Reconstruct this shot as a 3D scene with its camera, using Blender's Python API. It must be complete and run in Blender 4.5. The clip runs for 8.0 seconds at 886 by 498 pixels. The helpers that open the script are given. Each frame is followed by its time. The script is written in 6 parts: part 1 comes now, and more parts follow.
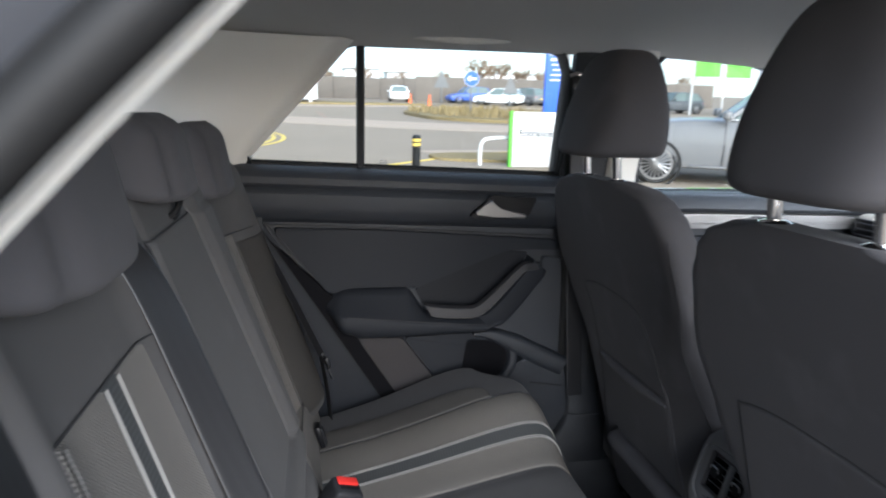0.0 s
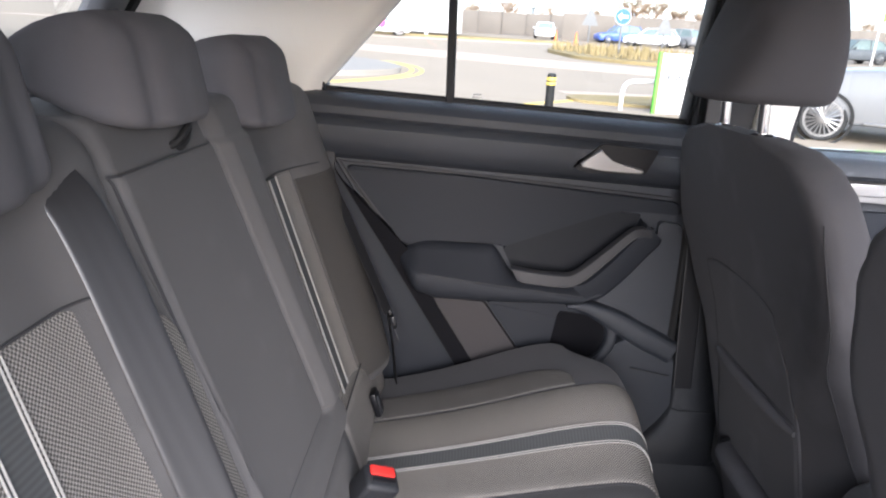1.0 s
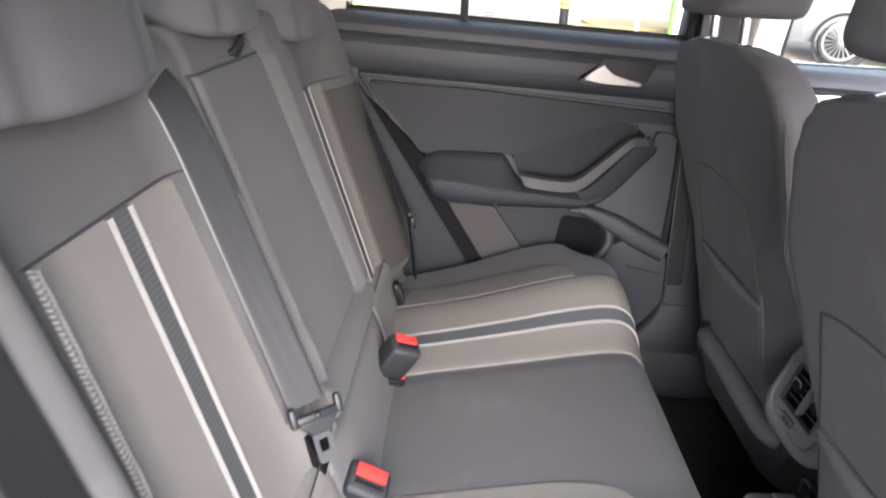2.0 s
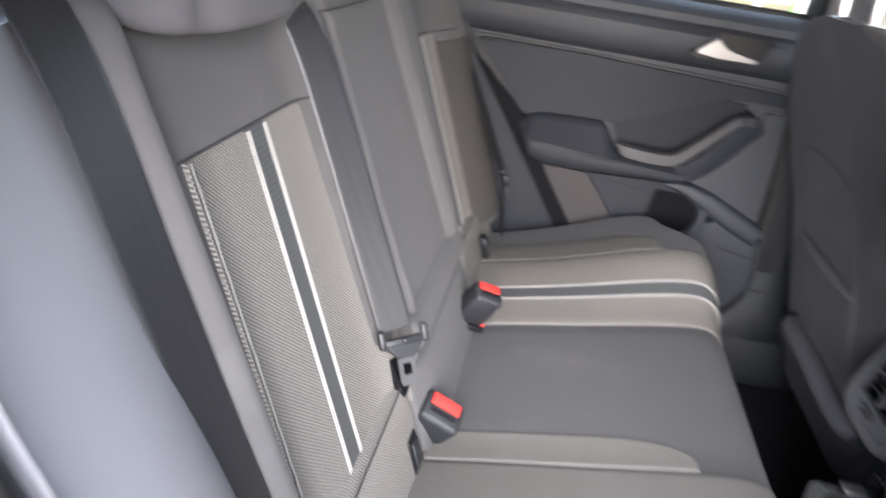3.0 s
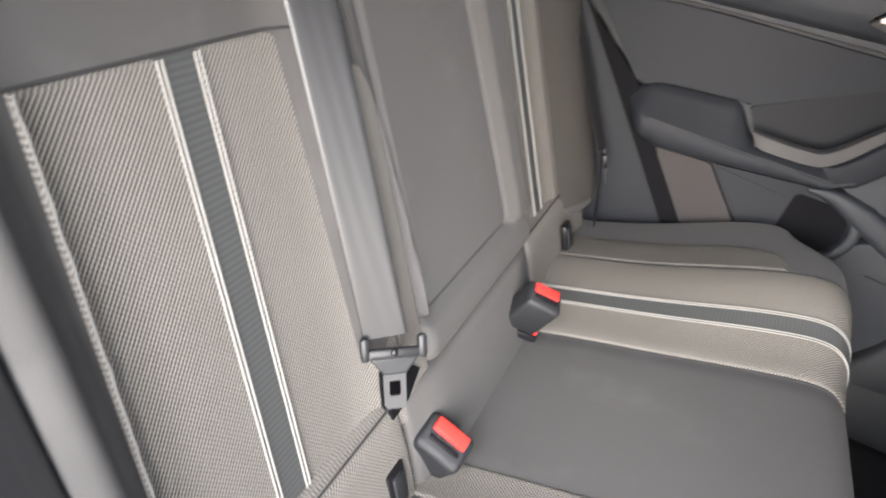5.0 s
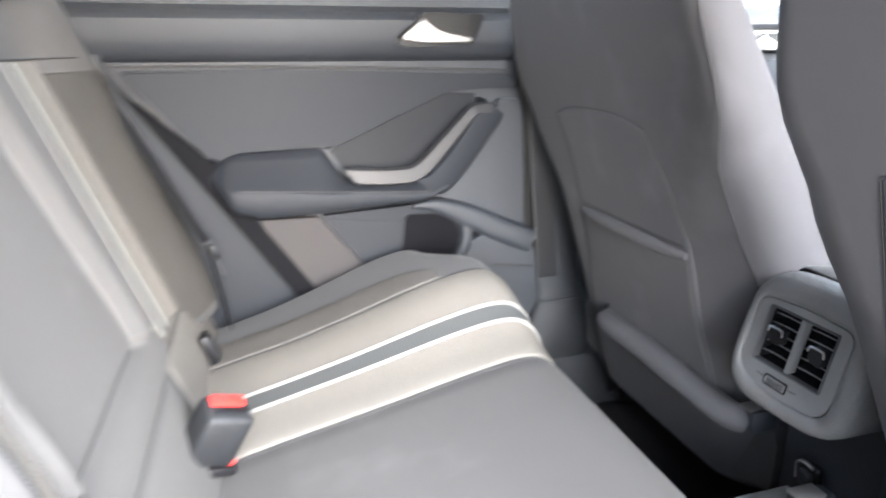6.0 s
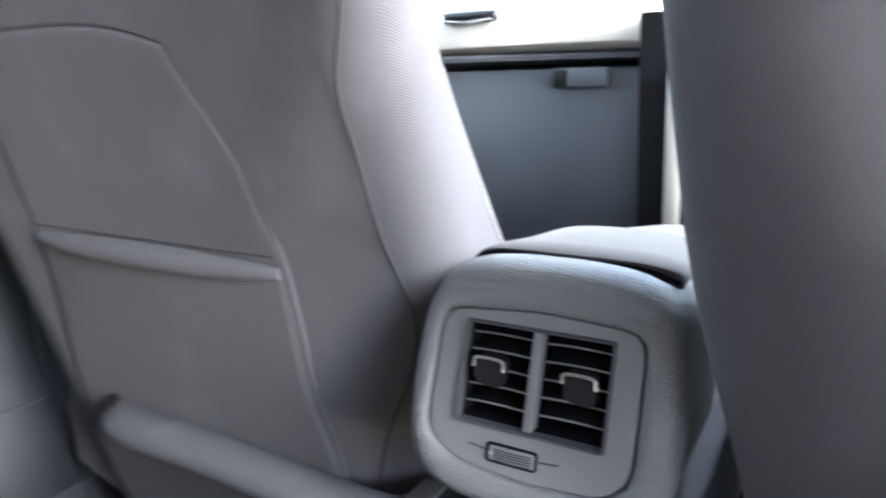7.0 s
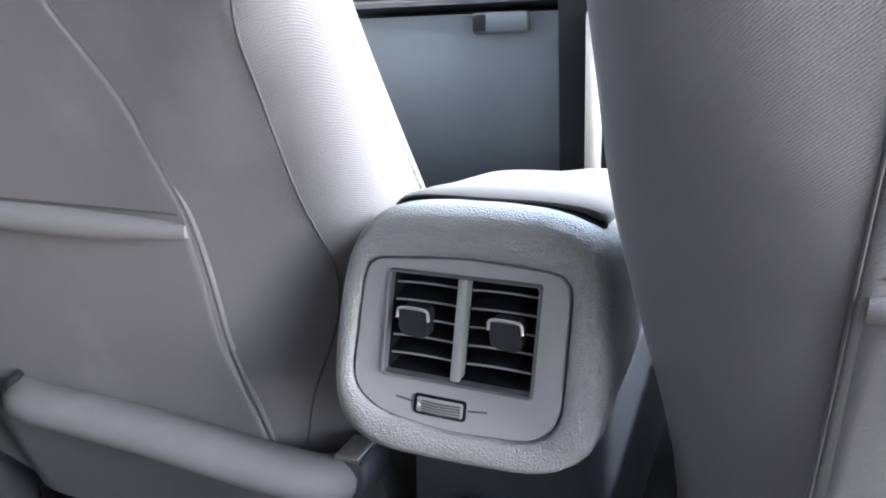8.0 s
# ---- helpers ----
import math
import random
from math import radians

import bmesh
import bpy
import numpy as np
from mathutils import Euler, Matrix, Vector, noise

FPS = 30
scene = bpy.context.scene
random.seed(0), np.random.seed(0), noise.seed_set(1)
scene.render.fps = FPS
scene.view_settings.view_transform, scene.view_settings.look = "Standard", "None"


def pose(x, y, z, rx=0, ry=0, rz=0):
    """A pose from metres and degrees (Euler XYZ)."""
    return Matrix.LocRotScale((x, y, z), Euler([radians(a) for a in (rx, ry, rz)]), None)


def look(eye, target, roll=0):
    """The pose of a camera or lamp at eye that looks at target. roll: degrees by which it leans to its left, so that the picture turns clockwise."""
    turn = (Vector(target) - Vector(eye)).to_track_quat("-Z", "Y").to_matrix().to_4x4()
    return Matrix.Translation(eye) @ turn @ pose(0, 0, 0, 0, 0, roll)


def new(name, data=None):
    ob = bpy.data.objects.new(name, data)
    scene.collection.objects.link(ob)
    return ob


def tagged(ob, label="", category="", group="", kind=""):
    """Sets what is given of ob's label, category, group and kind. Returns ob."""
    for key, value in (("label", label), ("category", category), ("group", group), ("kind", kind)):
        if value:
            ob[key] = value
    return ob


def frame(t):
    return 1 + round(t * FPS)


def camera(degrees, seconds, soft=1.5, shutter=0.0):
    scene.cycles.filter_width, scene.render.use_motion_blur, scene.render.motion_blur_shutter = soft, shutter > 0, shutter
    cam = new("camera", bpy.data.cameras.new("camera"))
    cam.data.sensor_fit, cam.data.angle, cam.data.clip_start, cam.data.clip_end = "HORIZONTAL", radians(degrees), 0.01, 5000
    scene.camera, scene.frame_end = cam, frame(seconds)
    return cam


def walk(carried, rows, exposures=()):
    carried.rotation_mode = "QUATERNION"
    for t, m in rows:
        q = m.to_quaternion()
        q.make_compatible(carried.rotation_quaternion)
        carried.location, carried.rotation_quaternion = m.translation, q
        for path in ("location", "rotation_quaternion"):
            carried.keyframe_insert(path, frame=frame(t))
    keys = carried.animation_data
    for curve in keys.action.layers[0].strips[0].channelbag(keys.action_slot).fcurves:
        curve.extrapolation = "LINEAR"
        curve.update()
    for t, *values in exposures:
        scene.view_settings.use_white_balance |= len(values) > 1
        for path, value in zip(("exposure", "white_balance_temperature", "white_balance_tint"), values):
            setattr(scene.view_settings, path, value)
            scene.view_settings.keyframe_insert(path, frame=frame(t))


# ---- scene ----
cam = camera(65.7, 8.0, soft=1.9, shutter=0.4)
PATH = [
    (0, (0.015, -0.839, 1.223), (0.379, 1.091, 0.845), 1.1),
    (0.5, (0.107, -0.687, 1.213), (0.234, 1.256, 0.756), 2.8),
    (1, (0.128, -0.631, 1.205), (0.12, 1.289, 0.645), 3.4),
    (1.5, (0.144, -0.685, 1.206), (0.107, 1.204, 0.549), 2.9),
    (2.8, (0.09, -0.89, 1.188), (0.027, 0.922, 0.344), 5.3),
    (3, (0.112, -0.836, 1.187), (-0.133, 0.956, 0.332), 6.9),
    (3.5, (0.164, -0.665, 1.16), (-0.538, 0.919, 0.16), 12.0),
    (4, (0.198, -0.639, 1.149), (-0.544, 0.811, -0.011), 14.2),
    (4.2, (0.2, -0.632, 1.146), (-0.514, 0.817, -0.034), 15.1),
    (5.3, (0.169, -0.612, 1.142), (-0.273, 1.117, 0.241), 4.0),
    (5.5, (0.146, -0.621, 1.124), (-0.131, 1.169, 0.276), 0.6),
    (6, (0.12, -0.502, 0.994), (0.608, 1.352, 0.424), -2.2),
    (6.2, (0.141, -0.408, 0.941), (0.86, 1.394, 0.456), -1.9),
    (6.5, (0.185, -0.264, 0.905), (1.3, 1.339, 0.471), -2.4),
    (6.7, (0.228, -0.185, 0.877), (1.651, 1.153, 0.45), -2.1),
    (7, (0.277, -0.125, 0.856), (1.965, 0.844, 0.398), -0.9),
    (7.5, (0.297, -0.112, 0.836), (2.089, 0.575, 0.27), -1.1),
    (8, (0.293, -0.122, 0.847), (2.043, 0.649, 0.259), -1.7),
]
EXPOSURE = [(0.0, 2.3, 5550, 10), (0.5, 2.62, 5620, 11), (1.0, 3.08, 5750, 16), (1.5, 3.52, 6000, 16), (3.0, 3.76, 5850, 14), (3.5, 3.48, 6050, 11), (4.2, 3.48, 6150, 12), (5.5, 4.32, 6100, 12), (6.0, 4.92, 5850, 10), (6.5, 5.1, 5750, 9), (7.0, 5.36, 5700, 9), (8.0, 5.82, 5800, 11)]
walk(cam, [(t, look(eye, target, roll)) for t, eye, target, roll in PATH], EXPOSURE)

# ---- light ----
world = bpy.data.worlds.new("sky")
scene.world = world
world.use_nodes = True
_nt = world.node_tree
_sky = _nt.nodes.new("ShaderNodeTexSky")
_sky.sky_type = "NISHITA"
_sky.sun_disc = False
SUN_EL, SUN_ROT = radians(17), radians(171)
_sky.sun_elevation, _sky.sun_rotation = SUN_EL, SUN_ROT
_sky.air_density, _sky.dust_density, _sky.ozone_density = 1.0, 2.0, 1.0
_bg = _nt.nodes["Background"]
_bg.inputs["Strength"].default_value = 0.15
# thin pale cloud over most of the sky
_cn = _nt.nodes.new("ShaderNodeTexNoise")
_cn.inputs["Scale"].default_value, _cn.inputs["Detail"].default_value = 3.0, 5
_nt.links.new(_nt.nodes.new("ShaderNodeTexCoord").outputs["Generated"], _cn.inputs["Vector"])
_cm = _nt.nodes.new("ShaderNodeMix")
_cm.data_type = "RGBA"
_cr = _nt.nodes.new("ShaderNodeMapRange")
_cr.inputs[1].default_value, _cr.inputs[2].default_value, _cr.inputs[3].default_value, _cr.inputs[4].default_value = 0.35, 0.65, 0.40, 0.85
_nt.links.new(_cn.outputs[0], _cr.inputs[0])
_nt.links.new(_cr.outputs[0], _cm.inputs[0])
_nt.links.new(_sky.outputs[0], _cm.inputs[6])
_cm.inputs[7].default_value = (1.55, 1.58, 1.62, 1)
_nt.links.new(_cm.outputs[2], _bg.inputs["Color"])
_sd = bpy.data.lights.new("sun", "SUN")
_sd.energy, _sd.angle, _sd.color = 2.3, radians(60), (1.0, 0.97, 0.93)
_sun = new("sun", _sd)
_sun.matrix_world = look((0, 0, 30), Vector((0, 0, 30)) - Vector((math.sin(SUN_ROT) * math.cos(SUN_EL), math.cos(SUN_ROT) * math.cos(SUN_EL), math.sin(SUN_EL))))


# ---- materials ----
def _nodes(name):
    m = bpy.data.materials.new(name)
    m.use_nodes = True
    nt = m.node_tree
    return m, nt, nt.nodes["Principled BSDF"]


def _math(nt, op, a, b=None, c=None):
    n = nt.nodes.new("ShaderNodeMath")
    n.operation = op
    for k, v in enumerate((a, b, c)):
        if v is None:
            continue
        if isinstance(v, (int, float)):
            n.inputs[k].default_value = v
        else:
            nt.links.new(v, n.inputs[k])
    return n.outputs[0]


def _mix(nt, fac, a, b):
    n = nt.nodes.new("ShaderNodeMix")
    n.data_type = "RGBA"
    for key, v in ((0, fac), (6, a), (7, b)):
        if isinstance(v, (int, float)):
            n.inputs[key].default_value = v
        elif isinstance(v, tuple):
            n.inputs[key].default_value = (*v, 1)
        else:
            nt.links.new(v, n.inputs[key])
    return n.outputs[2]


def _noise(nt, scale, detail=3, coord=None):
    n = nt.nodes.new("ShaderNodeTexNoise")
    n.inputs["Scale"].default_value, n.inputs["Detail"].default_value = scale, detail
    if coord is None:
        coord = nt.nodes.new("ShaderNodeTexCoord").outputs["Object"]
    nt.links.new(coord, n.inputs["Vector"])
    return n.outputs[0]


def _bump(nt, height, strength, dist, bsdf):
    b = nt.nodes.new("ShaderNodeBump")
    b.inputs["Strength"].default_value, b.inputs["Distance"].default_value = strength, dist
    nt.links.new(height, b.inputs["Height"])
    nt.links.new(b.outputs[0], bsdf.inputs["Normal"])


def surface(name, col, rough=0.6, metal=0.0, big=4.0, small=300.0, vary=0.18, bump=0.25, dist=0.0006, spec=0.22, sheen=0.0, coat=0.0):
    """Painted, moulded or plain stuff: broad and fine colour change, fine relief, uneven gloss."""
    m, nt, p = _nodes(name)
    nb, ns = _noise(nt, big, 4), _noise(nt, small, 2)
    f = _math(nt, "ADD", _math(nt, "MULTIPLY", nb, 0.6), _math(nt, "MULTIPLY", ns, 0.4))
    lo, hi = tuple(c * (1 - vary) for c in col), tuple(min(1, c * (1 + vary)) for c in col)
    nt.links.new(_mix(nt, f, lo, hi), p.inputs["Base Color"])
    nt.links.new(_math(nt, "ADD", _math(nt, "MULTIPLY", nb, 0.16), rough - 0.08), p.inputs["Roughness"])
    p.inputs["Metallic"].default_value = metal
    p.inputs["Specular IOR Level"].default_value = spec
    p.inputs["Sheen Weight"].default_value = sheen
    p.inputs["Coat Weight"].default_value = coat
    if bump:
        _bump(nt, ns, bump, dist, p)
    return m


def grained(name, col, rough=0.5, cell=700.0, strength=0.5):
    """Leather-grained moulded plastic."""
    m, nt, p = _nodes(name)
    v = nt.nodes.new("ShaderNodeTexVoronoi")
    v.feature = "DISTANCE_TO_EDGE"
    v.inputs["Scale"].default_value = cell
    nt.links.new(nt.nodes.new("ShaderNodeTexCoord").outputs["Object"], v.inputs["Vector"])
    nb = _noise(nt, 5, 4)
    nt.links.new(_mix(nt, nb, tuple(c * 0.85 for c in col), tuple(c * 1.15 for c in col)), p.inputs["Base Color"])
    nt.links.new(_math(nt, "ADD", _math(nt, "MULTIPLY", nb, 0.15), rough - 0.07), p.inputs["Roughness"])
    p.inputs["Specular IOR Level"].default_value = 0.36
    _bump(nt, _math(nt, "MINIMUM", _math(nt, "MULTIPLY", v.outputs["Distance"], 4.0), 1.0), strength, 0.0004, p)
    return m


def woven(name, dark, light, pitch, along, share=0.0):
    """Two-tone basket weave: crossing threads, with a faint lean of tone over the panel."""
    m, nt, p = _nodes(name)
    sep = nt.nodes.new("ShaderNodeSeparateXYZ")
    nt.links.new(nt.nodes.new("ShaderNodeTexCoord").outputs["Object"], sep.inputs[0])
    k = 2 * math.pi / pitch
    a = _math(nt, "SINE", _math(nt, "MULTIPLY", sep.outputs["Y"], k))
    b = _math(nt, "SINE", _math(nt, "MULTIPLY", sep.outputs[along], k * 1.05))
    w = _math(nt, "MULTIPLY", a, b)
    f = _math(nt, "MULTIPLY_ADD", w, 1.6, 0.5 + share)
    f = _math(nt, "MAXIMUM", _math(nt, "MINIMUM", f, 1.0), 0.0)
    f = _math(nt, "MULTIPLY", f, _math(nt, "MULTIPLY_ADD", _noise(nt, 500, 2), 0.6, 0.65))
    col = _mix(nt, f, dark, light)
    nt.links.new(_mix(nt, _math(nt, "MULTIPLY", _noise(nt, 6, 4), 0.25), col, dark), p.inputs["Base Color"])
    p.inputs["Roughness"].default_value = 0.85
    p.inputs["Specular IOR Level"].default_value = 0.15
    _bump(nt, w, 0.6, 0.0007, p)
    return m


def twill(name, col, pitch=0.0017, vary=0.16):
    """Plain seat cloth: fine slanting ribs, broad tone changes and worn paler spots."""
    m, nt, p = _nodes(name)
    sep = nt.nodes.new("ShaderNodeSeparateXYZ")
    nt.links.new(nt.nodes.new("ShaderNodeTexCoord").outputs["Object"], sep.inputs[0])
    c = _math(nt, "ADD", _math(nt, "ADD", _math(nt, "MULTIPLY", sep.outputs["X"], 0.6), sep.outputs["Y"]), _math(nt, "MULTIPLY", sep.outputs["Z"], 1.3))
    w = _math(nt, "SINE", _math(nt, "MULTIPLY", c, 2 * math.pi / pitch))
    nb, ns = _noise(nt, 5, 5), _noise(nt, 900, 2)
    f = _math(nt, "ADD", _math(nt, "MULTIPLY", nb, 0.6), _math(nt, "MULTIPLY", ns, 0.4))
    f = _math(nt, "MULTIPLY_ADD", w, 0.11, f)
    base = _mix(nt, f, tuple(k * (1 - vary) for k in col), tuple(k * (1 + vary) for k in col))
    worn = _math(nt, "MULTIPLY", _math(nt, "MAXIMUM", _math(nt, "SUBTRACT", _noise(nt, 11, 6), 0.56), 0.0), 1.8)
    nt.links.new(_mix(nt, worn, base, tuple(k * 1.7 for k in col)), p.inputs["Base Color"])
    p.inputs["Roughness"].default_value = 0.85
    p.inputs["Specular IOR Level"].default_value = 0.10
    p.inputs["Sheen Weight"].default_value = 0.03
    _bump(nt, _math(nt, "MULTIPLY_ADD", w, 0.4, ns), 0.28, 0.0005, p)
    return m


def ribbed(name, col, pitch, axis, rough=0.75, spec=0.2, deep=0.3):
    """Ribbed webbing or band."""
    m, nt, p = _nodes(name)
    sep = nt.nodes.new("ShaderNodeSeparateXYZ")
    nt.links.new(nt.nodes.new("ShaderNodeTexCoord").outputs["Object"], sep.inputs[0])
    w = _math(nt, "SINE", _math(nt, "MULTIPLY", sep.outputs[axis], 2 * math.pi / pitch))
    f = _math(nt, "MULTIPLY_ADD", w, deep, 0.5)
    nt.links.new(_mix(nt, f, tuple(c * 0.6 for c in col), tuple(c * 1.4 for c in col)), p.inputs["Base Color"])
    p.inputs["Roughness"].default_value = rough
    p.inputs["Specular IOR Level"].default_value = spec
    _bump(nt, w, deep, 0.0005, p)
    return m


def clear_glass(name, tint=(0.93, 0.97, 0.95), ior=1.45):
    m, nt, p = _nodes(name)
    p.inputs["Base Color"].default_value = (*tint, 1)
    p.inputs["Transmission Weight"].default_value = 1.0
    p.inputs["Roughness"].default_value = 0.0
    p.inputs["IOR"].default_value = ior
    return m


M_FAB = twill("seat_fabric", (0.066, 0.064, 0.063))
M_FABD = twill("seat_fabric_side", (0.070, 0.068, 0.072))
M_SIDE = surface("dark_seat_side_fabric", (0.036, 0.035, 0.037), 0.85, small=900, vary=0.16, bump=0.35, dist=0.0005, sheen=0.08)
M_WV = woven("beige_weave_back", (0.066, 0.062, 0.057), (0.232, 0.217, 0.198), 0.0046, "Z")
M_WC = woven("beige_weave_cushion", (0.056, 0.053, 0.049), (0.222, 0.205, 0.184), 0.0047, "X")
M_WD = woven("dark_weave_back", (0.026, 0.025, 0.024), (0.078, 0.073, 0.066), 0.0042, "Z")
M_WDC = woven("dark_weave_cushion", (0.036, 0.034, 0.033), (0.175, 0.164, 0.150), 0.0040, "X")
M_BAND = ribbed("dark_band_back", (0.050, 0.052, 0.052), 0.005, "Z", 0.75, 0.2, 0.14)
M_BANDC = ribbed("dark_band_cushion", (0.050, 0.052, 0.052), 0.005, "X", 0.75, 0.2, 0.14)
M_WHITE = surface("white_piping", (0.225, 0.218, 0.205), 0.8, small=1500, vary=0.12, bump=0.15)
M_FUZZ = surface("worn_pale_edging", (0.13, 0.126, 0.120), 0.9, big=60, small=1500, vary=0.35, bump=0.8)
M_KNOB = surface("dark_knob_plastic", (0.010, 0.010, 0.011), 0.5, small=900, bump=0.05, spec=0.1)
M_PLS = surface("satin_quarter_plastic", (0.26, 0.26, 0.275), 0.34, small=900, vary=0.1, bump=0.15, spec=0.8)
# black for duct and slats, also laid where gaps and pockets are shaded
M_MATT = surface("matt_black_recess", (0.005, 0.005, 0.006), 0.8, small=700, bump=0.2, spec=0.04)
M_SEAM = surface("seam_thread", (0.032, 0.032, 0.033), 0.8, small=1500, bump=0.3)
M_BELT = ribbed("belt_webbing", (0.0135, 0.0135, 0.0146), 0.0095, "Y", 0.42, 0.55, 0.06)
M_PLB = grained("black_plastic", (0.012, 0.013, 0.015), 0.5)
M_PLD = grained("dark_door_plastic", (0.020, 0.0224, 0.0272), 0.48, 600)
M_SOFT = surface("soft_door_panel", (0.0135, 0.0151, 0.0186), 0.6, small=700, bump=0.4, spec=0.14)
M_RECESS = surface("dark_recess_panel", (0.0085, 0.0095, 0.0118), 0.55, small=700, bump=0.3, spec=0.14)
M_SMOOTH = surface("smooth_black_plastic", (0.007, 0.007, 0.008), 0.32, small=900, bump=0.08)
M_CON = grained("console_plastic", (0.115, 0.115, 0.118), 0.40, 500, 0.8)
M_CONF = surface("console_face_plastic", (0.115, 0.115, 0.120), 0.42, small=1200, bump=0.12)
M_SILV = surface("satin_silver", (0.27, 0.262, 0.258), 0.32, 0.85, small=800, vary=0.08, bump=0.05)
M_SILVD = surface("grey_metallic_plastic", (0.055, 0.055, 0.060), 0.42, 0.2, small=800, vary=0.1, bump=0.06)
M_CHROME = surface("chrome", (0.75, 0.75, 0.76), 0.08, 1.0, small=200, vary=0.03, bump=0)
M_YOKE = surface("dark_grey_yoke_plastic", (0.013, 0.0137, 0.0152), 0.42, small=900, vary=0.1, bump=0.1)
M_BLADE = surface("worn_steel_blade", (0.034, 0.034, 0.0355), 0.45, 0.0, small=800, vary=0.1, bump=0.05)
M_PLT = surface("satin_tailgate_plastic", (0.075, 0.078, 0.085), 0.38, small=900, vary=0.12, bump=0.15, spec=0.5)
M_STEP = surface("grey_step_plastic", (0.20, 0.20, 0.195), 0.55, small=500, vary=0.14, bump=0.2)
M_PULL = surface("satin_grey_pull_plastic", (0.028, 0.028, 0.030), 0.42, 0.1, small=800, vary=0.1, bump=0.06)
M_RED = surface("red_button", (0.50, 0.028, 0.022), 0.35, small=400, vary=0.1, bump=0.05)
M_HEAD = surface("headliner_cloth", (0.600, 0.595, 0.580), 0.9, small=600, vary=0.08, bump=0.3)
M_PIL = surface("pillar_trim_plastic", (0.620, 0.610, 0.570), 0.6, small=900, vary=0.07, bump=0.2)
M_CARPET = surface("black_carpet", (0.008, 0.008, 0.009), 0.95, small=450, vary=0.5, bump=1.0, dist=0.003)
M_GREYC = surface("grey_door_cloth", (0.028, 0.026, 0.027), 0.8, small=900, vary=0.2, bump=0.5)
M_RUBBER = surface("black_rubber", (0.009, 0.009, 0.009), 0.6, small=300, bump=0.2)
M_PAINT = surface("dark_grey_car_paint", (0.045, 0.048, 0.056), 0.3, 0.4, small=900, vary=0.08, bump=0.02, coat=1.0)
M_GLASS = clear_glass("window_glass")
M_DASH = surface("dash_pale_panel", (0.38, 0.355, 0.31), 0.35, small=700, vary=0.06, bump=0.06)
M_DASHD = grained("dash_dark_plastic", (0.075, 0.083, 0.095), 0.5, 600)


# ---- mesh helpers ----
def thing(name, at, label, category, group="", kind=""):
    e = new(name)
    e.location = at
    e.empty_display_size = 0.1
    return tagged(e, label, category, group, kind)


def obj(name, verts, faces, material, parent=None, label="", smooth=40.0):
    me = bpy.data.meshes.new(name)
    me.from_pydata([tuple(map(float, v)) for v in verts], [], faces)
    me.update()
    bm = bmesh.new()
    bm.from_mesh(me)
    bmesh.ops.recalc_face_normals(bm, faces=bm.faces)
    bm.to_mesh(me)
    bm.free()
    me.polygons.foreach_set("use_smooth", [True] * len(me.polygons))
    me.set_sharp_from_angle(angle=radians(smooth))
    if material:
        me.materials.append(material)
    ob = new(name, me)
    if parent is not None:
        ob.parent = parent
        if parent.type == "EMPTY":
            ob.matrix_parent_inverse = Matrix.Translation(-parent.location)
    if label:
        ob["label"] = label
    return ob


def part(name, bm, material, parent=None, label="", smooth=40.0):
    bm.verts.index_update()
    v = [x.co[:] for x in bm.verts]
    f = [[q.index for q in p.verts] for p in bm.faces]
    bm.free()
    return obj(name, v, f, material, parent, label, smooth)


def join(*pieces):
    V, F = [], []
    for v, f in pieces:
        n = len(V)
        V += list(v)
        F += [[i + n for i in q] for q in f]
    return V, F


def loft(sections, caps=True, ring=True, first=True):
    n = len(sections[0])
    V = [p for s in sections for p in s]
    F = []
    for a in range(len(sections) - 1):
        for b in range(n if ring else n - 1):
            c = (b + 1) % n
            F.append([a * n + b, a * n + c, (a + 1) * n + c, (a + 1) * n + b])
    if caps:
        if first:
            F.append(list(range(n))[::-1])
        F.append([(len(sections) - 1) * n + k for k in range(n)])
    return V, F


def sheet(rows):
    return loft(rows, caps=False, ring=False)


def solid(rows, push):
    """A sheet given thickness: the same grid moved by push, and a rim."""
    nr, nc = len(rows), len(rows[0])
    push = Vector(push)
    A = [Vector(p) for r in rows for p in r]
    V = A + [p + push for p in A]
    F = []
    N = nr * nc
    for a in range(nr - 1):
        for b in range(nc - 1):
            q = [a * nc + b, a * nc + b + 1, (a + 1) * nc + b + 1, (a + 1) * nc + b]
            F += [q, [i + N for i in q[::-1]]]
    edge = [b for b in range(nc)] + [a * nc + nc - 1 for a in range(1, nr)] + [(nr - 1) * nc + b for b in range(nc - 2, -1, -1)] + [a * nc for a in range(nr - 2, 0, -1)]
    for a, b in zip(edge, edge[1:] + edge[:1]):
        F.append([a, a + N, b + N, b])
    return V, F


def tube(path, r, n=10, flat=1.0):
    """A round rod along a path; r one radius or one for each point."""
    path = [Vector(p) for p in path]
    rs = r if isinstance(r, (list, tuple)) else [r] * len(path)
    rings = []
    up = Vector((0.13, 0.31, 0.94))
    for k, p in enumerate(path):
        d = (path[min(k + 1, len(path) - 1)] - path[max(k - 1, 0)]).normalized()
        a = d.cross(up)
        a = a.normalized() if a.length > 1e-4 else d.orthogonal().normalized()
        b = a.cross(d)
        rings.append([p + rs[k] * (math.cos(2 * math.pi * q / n) * a + flat * math.sin(2 * math.pi * q / n) * b) for q in range(n)])
    return loft(rings)


